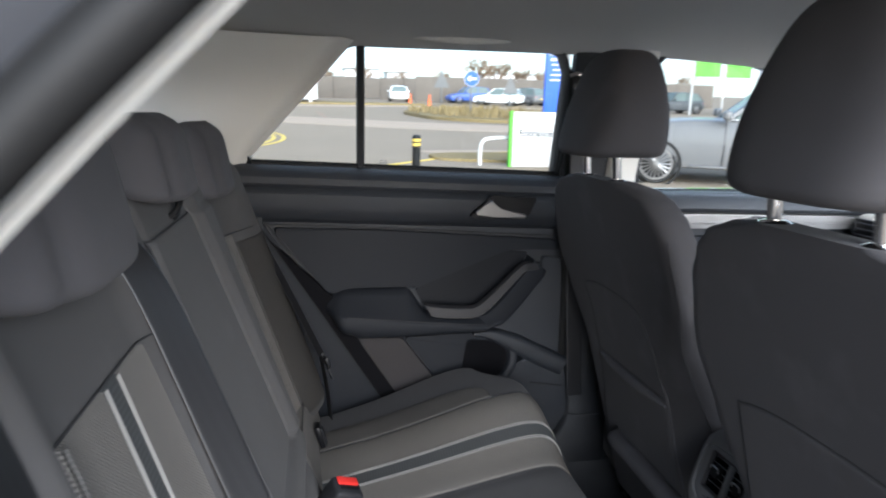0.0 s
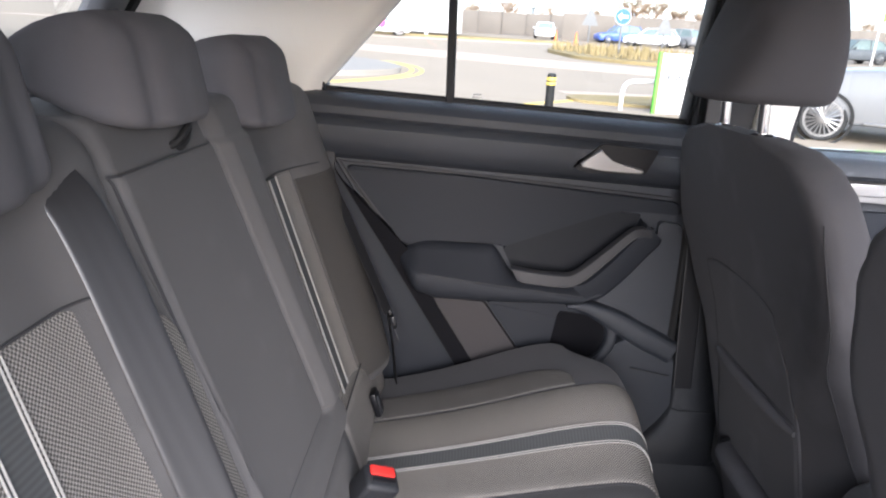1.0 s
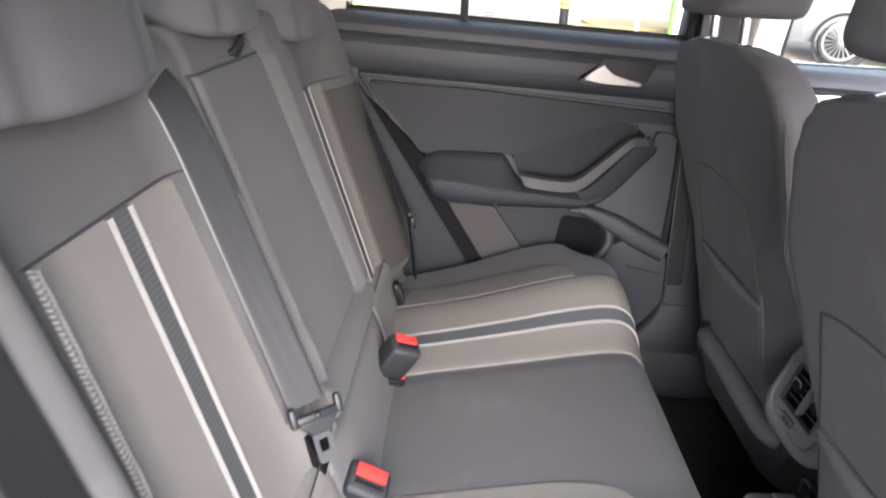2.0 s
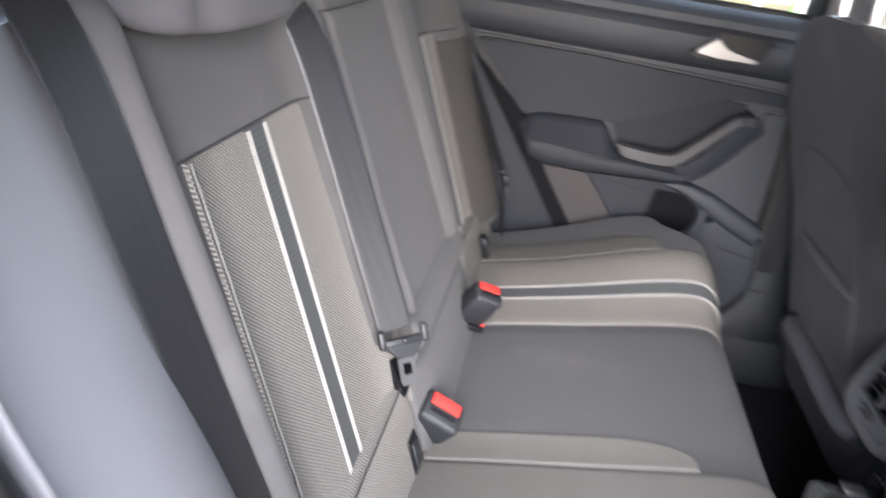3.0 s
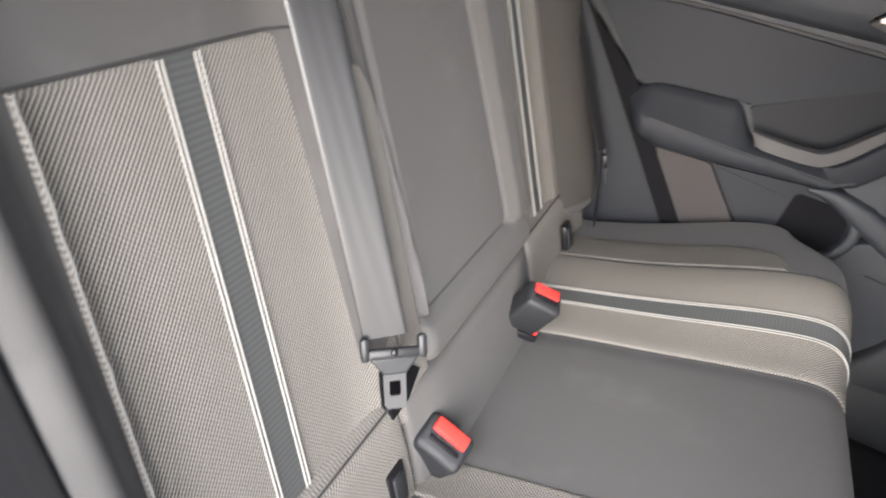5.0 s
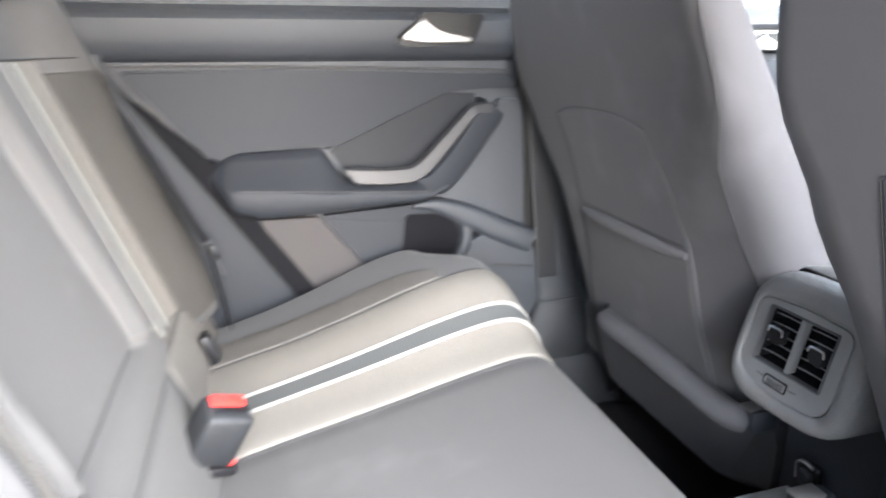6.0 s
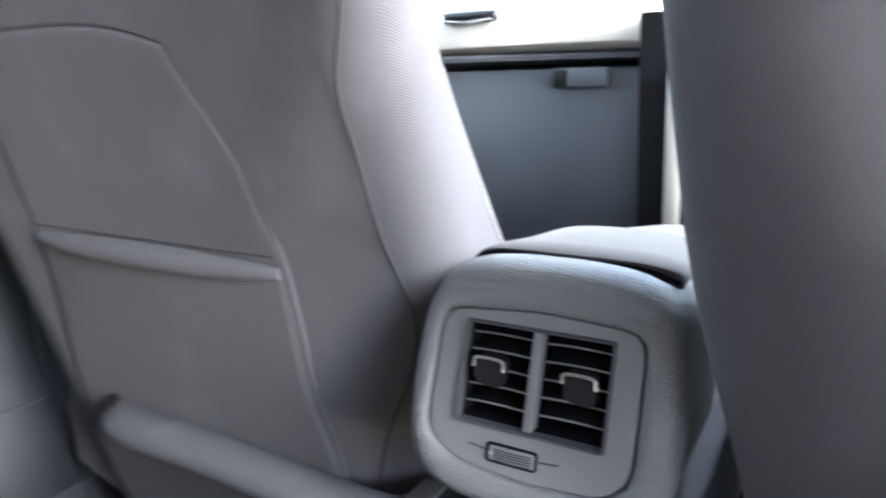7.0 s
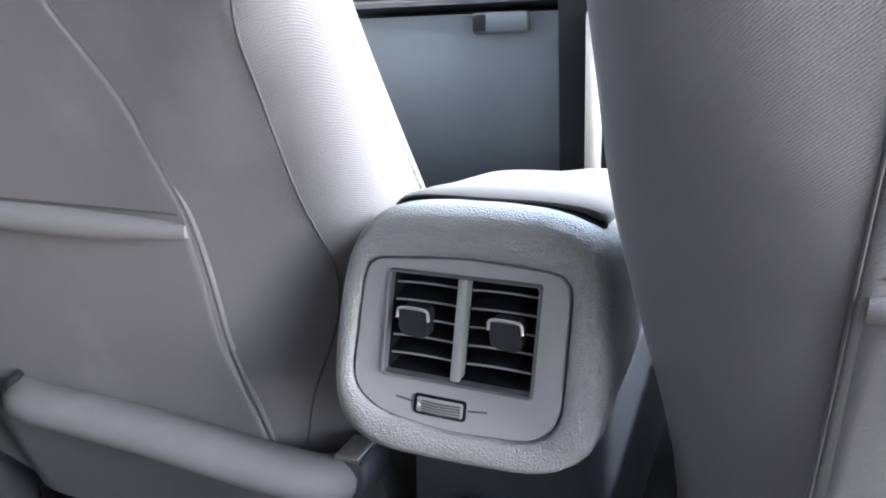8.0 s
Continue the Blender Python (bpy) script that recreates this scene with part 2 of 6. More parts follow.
def bent(points, steps=6):
    """A smooth line through the points (Catmull-Rom)."""
    P = [Vector(p) for p in points]
    P = [2 * P[0] - P[1]] + P + [2 * P[-1] - P[-2]]
    out = []
    for k in range(1, len(P) - 2):
        for s in range(steps):
            t = s / steps
            a, b, c, d = P[k - 1:k + 3]
            out.append(0.5 * ((2 * b) + (c - a) * t + (2 * a - 5 * b + 4 * c - d) * t * t + (3 * b - a - 3 * c + d) * t ** 3))
    return out + [P[-2]]


def ribbon(path, side, out, width, thick):
    """A flat band along a path: side is its width's direction, out its face's."""
    if not isinstance(side[0], (tuple, list)):
        side, out = (side, side), (out, out)
    turn = []
    for k in range(len(path)):
        q = k / (len(path) - 1)
        a = Vector(side[0]).normalized().lerp(Vector(side[1]).normalized(), q).normalized()
        turn.append((a, Vector(out[0]).normalized().lerp(Vector(out[1]).normalized(), q).normalized()))
    prof = [(-0.5, 0), (-0.47, 0.5)] + [(a, 0.5 + (0.22 if k % 2 else 0.0)) for k, a in enumerate(span(-0.42, 0.42, 11))] + [(0.47, 0.5), (0.5, 0), (0.46, -0.5), (-0.46, -0.5)]
    return loft([[Vector(p) + sd * (a * width) + ot * (b * thick) for a, b in prof] for p, (sd, ot) in zip(path, turn)])


def rbox(c, size, r=0.005, m=None, seg=2):
    bm = bmesh.new()
    bmesh.ops.create_cube(bm, size=1)
    bmesh.ops.scale(bm, vec=size, verts=bm.verts)
    if r:
        bmesh.ops.bevel(bm, geom=bm.edges[:], offset=r, segments=seg, affect="EDGES", profile=0.5)
    if m is not None:
        bmesh.ops.transform(bm, matrix=m, verts=bm.verts)
    bmesh.ops.translate(bm, vec=c, verts=bm.verts)
    bm.verts.index_update()
    V = [v.co.copy() for v in bm.verts]
    F = [[v.index for v in f.verts] for f in bm.faces]
    bm.free()
    return V, F


def plate(outline, base, axis, depth, r=0.004, seg=2):
    """A flat shape with rounded front edges. outline: (a, b) points; axis 'y': x, z with the face at y = base, growing by depth."""
    def lift(a, b, c):
        return {"y": (a, c, b), "x": (c, a, b), "z": (a, b, c)}[axis]
    bm = bmesh.new()
    lo = [bm.verts.new(lift(a, b, base + depth)) for a, b in outline]
    hi = [bm.verts.new(lift(a, b, base)) for a, b in outline]
    n = len(lo)
    bm.faces.new(lo[::-1])
    top = bm.faces.new(hi)
    for k in range(n):
        bm.faces.new([lo[k], lo[(k + 1) % n], hi[(k + 1) % n], hi[k]])
    if r:
        bmesh.ops.bevel(bm, geom=list(top.edges), offset=r, segments=seg, affect="EDGES", profile=0.5, clamp_overlap=True)
        bm.faces.ensure_lookup_table()
        big = max((f for f in bm.faces if all(abs(v.co["xyz".index(axis)] - base) < 1e-5 for v in f.verts)), key=lambda f: f.calc_area(), default=None)
        if big is not None:
            bmesh.ops.inset_region(bm, faces=[big], thickness=r * 0.25, use_even_offset=True)
    bm.verts.index_update()
    V = [v.co.copy() for v in bm.verts]
    F = [[v.index for v in f.verts] for f in bm.faces]
    bm.free()
    return V, F


def soft(outline, steps=3):
    """Rounds the corners of a closed outline (Chaikin)."""
    P = list(outline)
    for _ in range(steps):
        P = [q for a, b in zip(P, P[1:] + P[:1]) for q in ((0.75 * a[0] + 0.25 * b[0], 0.75 * a[1] + 0.25 * b[1]), (0.25 * a[0] + 0.75 * b[0], 0.25 * a[1] + 0.75 * b[1]))]
    return P


def fillet(outline, r=0.01, n=4):
    """Rounds each corner of a closed outline by about r."""
    out = []
    N = len(outline)
    for k in range(N):
        a, b, c = (Vector(outline[k - 1]), Vector(outline[k]), Vector(outline[(k + 1) % N]))
        p = b + (a - b).normalized() * min(r, (a - b).length * 0.45)
        q = b + (c - b).normalized() * min(r, (c - b).length * 0.45)
        for i in range(n + 1):
            t = i / n
            v = p * (1 - t) ** 2 + b * 2 * t * (1 - t) + q * t * t
            out.append((v.x, v.y))
    return out


def lathe(prof, c, axis="z", n=20, close=False):
    """Turned body: prof of (radius, along)."""
    rings = []
    for r, h in prof:
        ring = []
        for k in range(n):
            a = 2 * math.pi * k / n
            u, v = r * math.cos(a), r * math.sin(a)
            ring.append(Vector(c) + Vector({"z": (u, v, h), "y": (u, h, v), "x": (h, u, v)}[axis]))
        rings.append(ring)
    return loft(rings) if min(prof[0][0], prof[-1][0]) < 1e-6 else loft(rings + [rings[0]], caps=False)


def sstep(a, b, x):
    t = max(0.0, min(1.0, (x - a) / (b - a)))
    return t * t * (3 - 2 * t)


def span(a, b, n):
    return [a + (b - a) * k / (n - 1) for k in range(n)]


def edged(a, b, n, r, k=5):
    """Steps from a to b, close together near both ends."""
    s = 1 if b > a else -1
    e = [a + s * r * (1 - math.cos(math.pi / 2 * q / k)) for q in range(k)]
    f = [b - s * r * (1 - math.cos(math.pi / 2 * q / k)) for q in range(k - 1, -1, -1)]
    return e + span(a + s * r, b - s * r, n) + f


def round_off(d, r):
    """How far a rounded edge has dropped at distance d from it."""
    if d >= r:
        return 0.0
    q = 1 - max(d, 0) / r
    return r * (1 - math.sqrt(max(0.0, 1 - q * q)))


# ---- the cabin: floor, roof, side walls ----
floor = thing("floor", (0.4, 0, 0.27), "black carpeted cabin floor under the seats", "floor", kind="structure")
obj("carpet", *solid([[(x, y, 0.27 + 0.10 * (1 - sstep(0.06, 0.16, abs(y))) + 0.012 * noise.noise((x * 9, y * 9, 0))) for y in edged(-0.74, 0.74, 26, 0.05)] for x in span(-0.2, 1.75, 40)], (0, 0, -0.03)), M_CARPET, floor)
obj("floor_mat", *solid([[(x, y, 0.292 + 0.004 * noise.noise((x * 14, y * 14, 3)) - round_off(min(y - 0.20, 0.60 - y, x - 0.50, 0.98 - x), 0.008)) for y in edged(0.20, 0.60, 10, 0.01)] for x in edged(0.50, 0.98, 12, 0.01)], (0, 0, -0.012)), M_CARPET, floor, "black loop-pile floor mat")

ROOF = lambda x, y: 1.362 + 0.075 * (1 - (abs(y) / 0.66) ** 2.6) - 0.015 * sstep(-0.12, -0.40, x) - 0.02 * sstep(0.75, 1.2, x)
headliner = obj("ceiling", *solid([[(x, y, ROOF(x, y)) for y in span(-0.655, 0.655, 31)] for x in span(-0.40, 1.15, 36)], (0, 0, 0.05)), M_HEAD)
tagged(headliner, "pale grey cloth headliner over the whole cabin", "ceiling", kind="structure")

WIN_Y = lambda z: 0.748 - 0.35 * max(0.0, z - 1.08)
WIN = [(-0.120, 1.106), (-0.124, 1.126), (0.060, 1.334), (0.080, 1.352), (0.112, 1.362), (0.52, 1.370), (0.562, 1.354), (0.580, 1.318), (0.588, 1.072)]


def window_frame_ring(win, grow, y_in, y_out):
    cx = sum(a for a, b in win) / len(win)
    cz = sum(b for a, b in win) / len(win)
    def off(k, g):
        a, b, c = win[k - 1], win[k], win[(k + 1) % len(win)]
        n1 = Vector((b[1] - a[1], a[0] - b[0])).normalized()
        n2 = Vector((c[1] - b[1], b[0] - c[0])).normalized()
        n = (n1 + n2).normalized()
        if n.dot(Vector((b[0] - cx, b[1] - cz))) < 0:
            n = -n
        return b[0] + n.x * g, b[1] + n.y * g
    rings = []
    for g, dy in ((0.0, y_out), (0.0, y_in), (0.004, y_in - 0.004), (grow - 0.004, y_in - 0.004), (grow, y_in), (grow, y_out)):
        rings.append([(x, WIN_Y(z) + dy, z) for x, z in (off(k, g) for k in range(len(win)))])
    V, F = loft(rings + [rings[0]], caps=False)
    return V, F


# ---- rear door on the far side: trim, armrest, handle, windows ----
door = thing("door_1", (0.25, 0.74, 0.40), "closed rear passenger door with black trim and grey armrest pull", "car door", kind="structure")
obj("door_skin", *solid([[(x, 0.80 + 0.05 * math.sin((z - 0.3) * 3.6), z) for x in span(-0.30, 0.66, 8)] for z in span(0.28, 1.08, 10)], (0, 0.012, 0)), M_PAINT, door)
obj("inner_panel", *plate([(-0.16, 1.09), (-0.16, 0.95), (0.02, 0.80), (0.20, 0.56), (0.24, 0.42), (0.60, 0.42), (0.63, 0.60), (0.60, 1.07)], 0.724, "y", 0.06, 0.003), M_PLD, door)


def ledge_z(x):
    return 1.106 - 0.035 * (x + 0.13)


ledge = []
for x in span(-0.165, 0.612, 30):
    z = ledge_z(x)
    ledge.append([(x, yy, z + dz) for yy, dz in ((0.752, -0.004), (0.735, 0.0), (0.715, -0.004), (0.701, -0.012), (0.694, -0.024), (0.694, -0.038), (0.700, -0.046), (0.694, -0.052), (0.689, -0.060), (0.690, -0.085), (0.700, -0.112), (0.713, -0.124), (0.730, -0.128), (0.752, -0.10))])
obj("belt_trim", *loft(ledge), M_PLD, door, smooth=30)
obj("window_seal", *loft([[(x, yy, ledge_z(x) + dz) for yy, dz in ((0.756, -0.004), (0.756, 0.008), (0.748, 0.010), (0.742, 0.004), (0.742, -0.004))] for x in span(-0.13, 0.60, 12)]), M_RUBBER, door)
obj("upper_panel", *plate(fillet([(-0.078, 0.966), (0.16, 0.958), (0.59, 0.930), (0.60, 0.905), (0.525, 0.908), (0.462, 0.906), (0.243, 0.818), (0.222, 0.826), (0.085, 0.823), (0.048, 0.808)], 0.014), 0.706, "y", 0.03, 0.005), M_SOFT, door)
obj("panel_seam", *tube(bent([(0.575, 0.717, 0.938), (0.2, 0.716, 0.960), (-0.06, 0.716, 0.971), (-0.080, 0.716, 0.960), (0.040, 0.716, 0.800), (0.062, 0.700, 0.775), (0.095, 0.690, 0.750)]), 0.0022, 6), M_SEAM, door)
def ramp(points, x):
    for (x0, z0), (x1, z1) in zip(points, points[1:]):
        if x <= x1:
            return z0 + (z1 - z0) * sstep(0, 1, (x - x0) / (x1 - x0))
    return points[-1][1]


# sloping armrest: its top runs down from the panel to a rolled front edge
secs = []
for x in edged(0.030, 0.445, 44, 0.02, 4):
    k = sstep(0.025, 0.075, x)
    top = ramp([(0.03, 0.800), (0.085, 0.822), (0.222, 0.822), (0.275, 0.764), (0.372, 0.762), (0.445, 0.815)], x)
    lip = min(ramp([(0.03, 0.785), (0.085, 0.765), (0.28, 0.746), (0.41, 0.736), (0.445, 0.748)], x), top - 0.008)
    low = ramp([(0.03, 0.775), (0.086, 0.722), (0.12, 0.712), (0.40, 0.716), (0.445, 0.738)], x)
    secs.append([(x, 0.712 - k * a, z) for a, z in ((0.0, top), (0.010, top - 0.001), (0.022, top - (top - lip) * 0.25), (0.046, lip + 0.005), (0.051, lip + 0.001), (0.053, lip - 0.004), (0.053, (lip + low) / 2), (0.049, low + 0.006), (0.040, low + 0.001), (0.020, low), (0.0, low))])
obj("armrest", *loft(secs), M_SOFT, door, "black moulded armrest", 50)
secs = []
for p, w in zip(bent([(0.402, 0, 0.745), (0.430, 0, 0.752), (0.470, 0, 0.792), (0.510, 0, 0.842), (0.530, 0, 0.866), (0.534, 0, 0.878)], 8), span(0.026, 0.024, 41)):
    secs.append([p + Vector((0.75, 0, -0.66)) * (a * w) + Vector((0, y, 0)) for a, y in ((-1, 0.712), (-1, 0.668), (-0.85, 0.662), (0.6, 0.660), (0.85, 0.664), (1.0, 0.674), (1.0, 0.712))])
obj("pull_frame", *loft(secs), M_SOFT, door, "black moulded pull frame", 50)
obj("armrest_seam", *tube(bent([(0.085, 0.6610, 0.7665), (0.16, 0.6605, 0.7595), (0.28, 0.6605, 0.748), (0.41, 0.6608, 0.738)]), 0.0011, 6), M_SEAM, door)
# same recess plate, coloured darker than the soft panel beside it
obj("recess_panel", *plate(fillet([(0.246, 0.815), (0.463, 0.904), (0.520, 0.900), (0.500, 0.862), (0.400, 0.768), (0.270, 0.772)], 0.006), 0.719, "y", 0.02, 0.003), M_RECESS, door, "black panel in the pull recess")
_pull = bent([(0.262, 0.661, 0.790), (0.30, 0.659, 0.785), (0.352, 0.658, 0.782), (0.388, 0.658, 0.788), (0.440, 0.659, 0.834), (0.482, 0.661, 0.874), (0.500, 0.662, 0.884), (0.532, 0.666, 0.884)], 6)
_rows = []
for k, p in enumerate(_pull):
    q = k / (len(_pull) - 1)
    d = (_pull[min(k + 1, len(_pull) - 1)] - _pull[max(k - 1, 0)]).normalized()
    n = Vector((d.z, 0, -d.x))
    if n.z > 0:
        n = -n
    w = 0.026 - 0.008 * sstep(0.35, 0.7, q)
    _rows.append([p + n * a * w + Vector((0.018 * a * (1 - sstep(0, 0.12, q)), b, 0)) for a, b in ((-0.10, 0.012), (-0.06, 0.0), (0.06, -0.004), (0.9, -0.005), (1.0, -0.001), (1.03, 0.012))])
obj("pull_trim", *loft(_rows), M_PULL, door, "satin grey pull handle trim")
obj("front_panel", *plate(fillet([(0.436, 0.722), (0.552, 0.852), (0.556, 0.890), (0.603, 0.885), (0.612, 0.628), (0.50, 0.676)], 0.008), 0.711, "y", 0.03, 0.004), M_PLD, door)
obj("cloth_panel", *plate(fillet([(0.100, 0.705), (0.215, 0.700), (0.330, 0.545), (0.185, 0.545)], 0.006), 0.702, "y", 0.03, 0.005), M_GREYC, door, "grey cloth insert")
obj("lower_panel", *plate(fillet([(0.220, 0.701), (0.395, 0.706), (0.472, 0.665), (0.476, 0.60), (0.44, 0.52), (0.34, 0.54)], 0.008), 0.705, "y", 0.03, 0.005), M_SOFT, door)
def swoop(name, pts, widths, front, parent):
    P = bent([(x, 0, z) for x, z in pts], 10)
    secs = []
    for k, p in enumerate(P):
        d = (P[min(k + 1, len(P) - 1)] - P[max(k - 1, 0)]).normalized()
        n = Vector((-d.z, 0, d.x))
        q = k / (len(P) - 1) * (len(widths) - 1)
        i = min(int(q), len(widths) - 2)
        w = widths[i] + (widths[i + 1] - widths[i]) * (q - i)
        secs.append([p + n * (a * w) + Vector((0, y, 0)) for a, y in ((-0.5, 0.712), (-0.5, front + 0.010), (-0.42, front + 0.003), (-0.2, front), (0.2, front), (0.42, front + 0.003), (0.5, front + 0.010), (0.5, 0.712))])
    return obj(name, *loft(secs), M_PLD, parent, "", 60)


swoop("bottle_holder_rim", [(0.385, 0.708), (0.43, 0.703), (0.49, 0.677), (0.55, 0.645), (0.614, 0.615)], (0.008, 0.026, 0.044, 0.048, 0.048), 0.682, door)
swoop("bottle_holder_edge", [(0.470, 0.680), (0.484, 0.655), (0.482, 0.625), (0.462, 0.590), (0.436, 0.556)], (0.022, 0.024, 0.022, 0.020, 0.018), 0.685, door)
# flat black plate in place of the pocket's shaded depth
obj("bottle_pocket_shade", *plate(fillet([(0.372, 0.690), (0.44, 0.684), (0.474, 0.655), (0.466, 0.600), (0.43, 0.560), (0.355, 0.580)], 0.012), 0.703, "y", 0.012, 0.002), M_MATT, door)
obj("door_bin", *plate(fillet([(0.24, 0.565), (0.425, 0.575), (0.470, 0.612), (0.515, 0.642), (0.620, 0.612), (0.628, 0.48), (0.59, 0.39), (0.25, 0.39)], 0.015), 0.690, "y", 0.06, 0.005, 3), M_PLD, door)
obj("bin_groove", *tube([(0.53, 0.6835, 0.580), (0.612, 0.6835, 0.566)], 0.002, 6), M_SEAM, door)
obj("handle_cup", *plate(fillet([(0.366, 0.992), (0.410, 1.034), (0.420, 1.040), (0.528, 1.034), (0.505, 0.985), (0.39, 0.984)], 0.006), 0.686, "y", 0.03, 0.003), M_SMOOTH, door, "black door handle recess")
obj("door_handle", *plate([(0.378, 1.003), (0.400, 1.018), (0.4155, 1.031), (0.422, 1.022), (0.436, 1.008), (0.460, 1.003), (0.497, 0.997), (0.500, 0.991), (0.494, 0.987), (0.42, 0.991), (0.381, 0.995)], 0.674, "y", 0.010, 0.0025), M_SILV, door, "satin silver interior door handle")
_wf = obj("window_frame", *window_frame_ring(WIN, 0.007, 0.0, 0.05), M_PLB, door)
_bar = [[(0.104 + 0.018 * (z - 1.08) * -1.1 + dx, WIN_Y(z) + dy, z) for dx, dy in ((-0.0085, 0.03), (-0.0085, 0.0), (-0.006, -0.004), (0.006, -0.004), (0.0085, 0.0), (0.0085, 0.03))] for z in span(1.078, 1.355, 6)]
obj("divider_bar", *loft([[(p[0] + 0.018, p[1], p[2] + 0.004) for p in r] for r in _bar]), M_PLB, door)
_g = obj("pane", *solid([[(x, WIN_Y(z) + 0.022, z) for x in span(-0.125, 0.60, 4)] for z in span(1.07, 1.365, 5)], (0, 0.004, 0)), M_GLASS, door)
_g.visible_shadow = False
door.location += Vector((-0.003, 0, 0.008))
# printed marks low in the glass beside the divider bar
for k in range(5):
    obj("glass_mark", *rbox((0.172, WIN_Y(1.10) + 0.019, 1.098 + k * 0.006), (0.024 - 0.008 * abs(k - 2) / 2, 0.0008, 0.0022), 0), M_WHITE, door)

# body behind the door, pillars and the front door
pillar = thing("pillar_trim", (0.66, 0.72, 0.40), "centre door pillar with black and pale grey trim", "pillar", kind="structure")
obj("lower_trim", *loft([[(0.622 - 0.085 * sstep(0.53, 0.37, z) ** 1.4 + (0.098 + 0.10 * sstep(0.53, 0.37, z)) * a, y - 0.030 * sstep(0.56, 0.40, z), z) for a, y in ((0, 0.79), (0, 0.705), (0.05, 0.695), (0.12, 0.69), (0.88, 0.69), (1, 0.705), (1, 0.79))] for z in span(0.30, 0.56, 14) + span(0.60, 1.05, 8)]), M_PLB, pillar, "", 60)
obj("trim_joint", *tube([(0.618, 0.684, 0.503), (0.634, 0.668, 0.503), (0.708, 0.668, 0.503)], 0.0016, 6), M_SEAM, pillar)
bh = thing("belt_hanger", (0.60, 0.655, 1.30), "black front belt hanging from its pillar loop", "seat belt")
obj("loop", *tube(bent([(0.575, 0.648, 1.318), (0.590, 0.640, 1.322), (0.606, 0.642, 1.312), (0.600, 0.640, 1.292), (0.584, 0.640, 1.288)], 5), 0.0045, 8), M_SILV, bh, "steel belt loop")
obj("webbing", *ribbon(bent([(0.600, 0.642, 1.300), (0.606, 0.652, 1.20), (0.614, 0.672, 1.08), (0.622, 0.685, 0.90), (0.640, 0.680, 0.55)], 6), (1, 0.1, 0), (0, -1, 0), 0.040, 0.0018), M_BELT, bh)
obj("upper_trim", *loft([[(0.712 + 0.078 * a - 0.12 * (z - 1.04) * 0.3, WIN_Y(z) + y, z) for a, y in ((0, 0.03), (0, -0.012), (0.14, -0.03), (0.86, -0.03), (1, -0.012), (1, 0.03))] for z in span(1.03, 1.41, 8)]), M_PIL, pillar)
obj("frame_upright", *loft([[(0.592 + 0.124 * a - 0.05 * max(0, z - 1.25), WIN_Y(z) + y, z) for a, y in ((0, 0.02), (0, -0.006), (0.15, -0.010), (0.85, -0.010), (1, -0.006), (1, 0.02))] for z in span(1.05, 1.41, 8)]), M_PLB, pillar, "black window frame upright")
obj("door_seal", *tube(bent([(0.602, 0.715, 0.40), (0.612, 0.712, 0.7), (0.606, 0.715, 1.0), (0.598, 0.70, 1.15), (0.588, 0.668, 1.33)]), 0.009, 8), M_RUBBER, pillar)
obj("sill_trim", *loft([[(x, yy, zz) for yy, zz in ((0.80, 0.25), (0.80, 0.40), (0.74, 0.41), (0.66, 0.38), (0.645, 0.33), (0.645, 0.25))] for x in span(0.22, 1.5, 10)]), M_PLB, pillar)

fdoor = thing("door_2", (1.1, 0.74, 0.40), "closed front passenger door with silver decor strip", "car door", kind="structure")
obj("door_skin", *solid([[(x, 0.80 + 0.05 * math.sin((z - 0.3) * 3.6), z) for x in span(0.66, 1.75, 8)] for z in span(0.28, 1.05, 10)], (0, 0.012, 0)), M_PAINT, fdoor)
obj("inner_panel", *plate([(0.705, 1.045), (0.71, 0.40), (1.70, 0.40), (1.70, 1.01)], 0.724, "y", 0.06, 0.003), M_PLD, fdoor)
obj("belt_trim", *loft([[(x, yy, 1.052 - 0.02 * (x - 0.7) + dz) for yy, dz in ((0.752, -0.004), (0.735, 0.0), (0.712, -0.004), (0.698, -0.014), (0.692, -0.034), (0.70, -0.042), (0.73, -0.044))] for x in span(0.705, 1.65, 16)]), M_PLD, fdoor)
obj("decor_strip", *plate(soft([(0.72, 0.985), (0.76, 1.004), (1.55, 0.988), (1.55, 0.955), (0.72, 0.968)], 1), 0.690, "y", 0.04, 0.006, 3), M_SILV, fdoor, "satin silver decor strip")
obj("handle_cup", *plate(soft([(1.06, 0.995), (1.19, 0.992), (1.20, 0.955), (1.05, 0.96)], 1), 0.687, "y", 0.03, 0.003), M_SMOOTH, fdoor)
obj("door_handle", *plate([(1.065, 0.968), (1.095, 0.990), (1.115, 0.974), (1.175, 0.964), (1.175, 0.958), (1.10, 0.960)], 0.678, "y", 0.01, 0.003), M_SILV, fdoor, "satin silver interior door handle")
obj("upper_panel", *plate(soft([(0.72, 0.945), (1.55, 0.935), (1.55, 0.80), (0.72, 0.80)], 1), 0.702, "y", 0.03, 0.006), M_SOFT, fdoor)
obj("armrest", *plate(soft([(0.74, 0.80), (1.45, 0.82), (1.45, 0.74), (0.76, 0.70)], 1), 0.655, "y", 0.07, 0.014, 3), M_PLD, fdoor)
FWIN = [(0.802, 1.060), (0.792, 1.20), (0.787, 1.345), (0.81, 1.374), (0.95, 1.372), (1.15, 1.335), (1.36, 1.21), (1.56, 1.06), (1.55, 1.04), (0.815, 1.048)]
obj("window_frame", *window_frame_ring(FWIN, 0.045, 0.0, 0.05), M_PLB, fdoor)
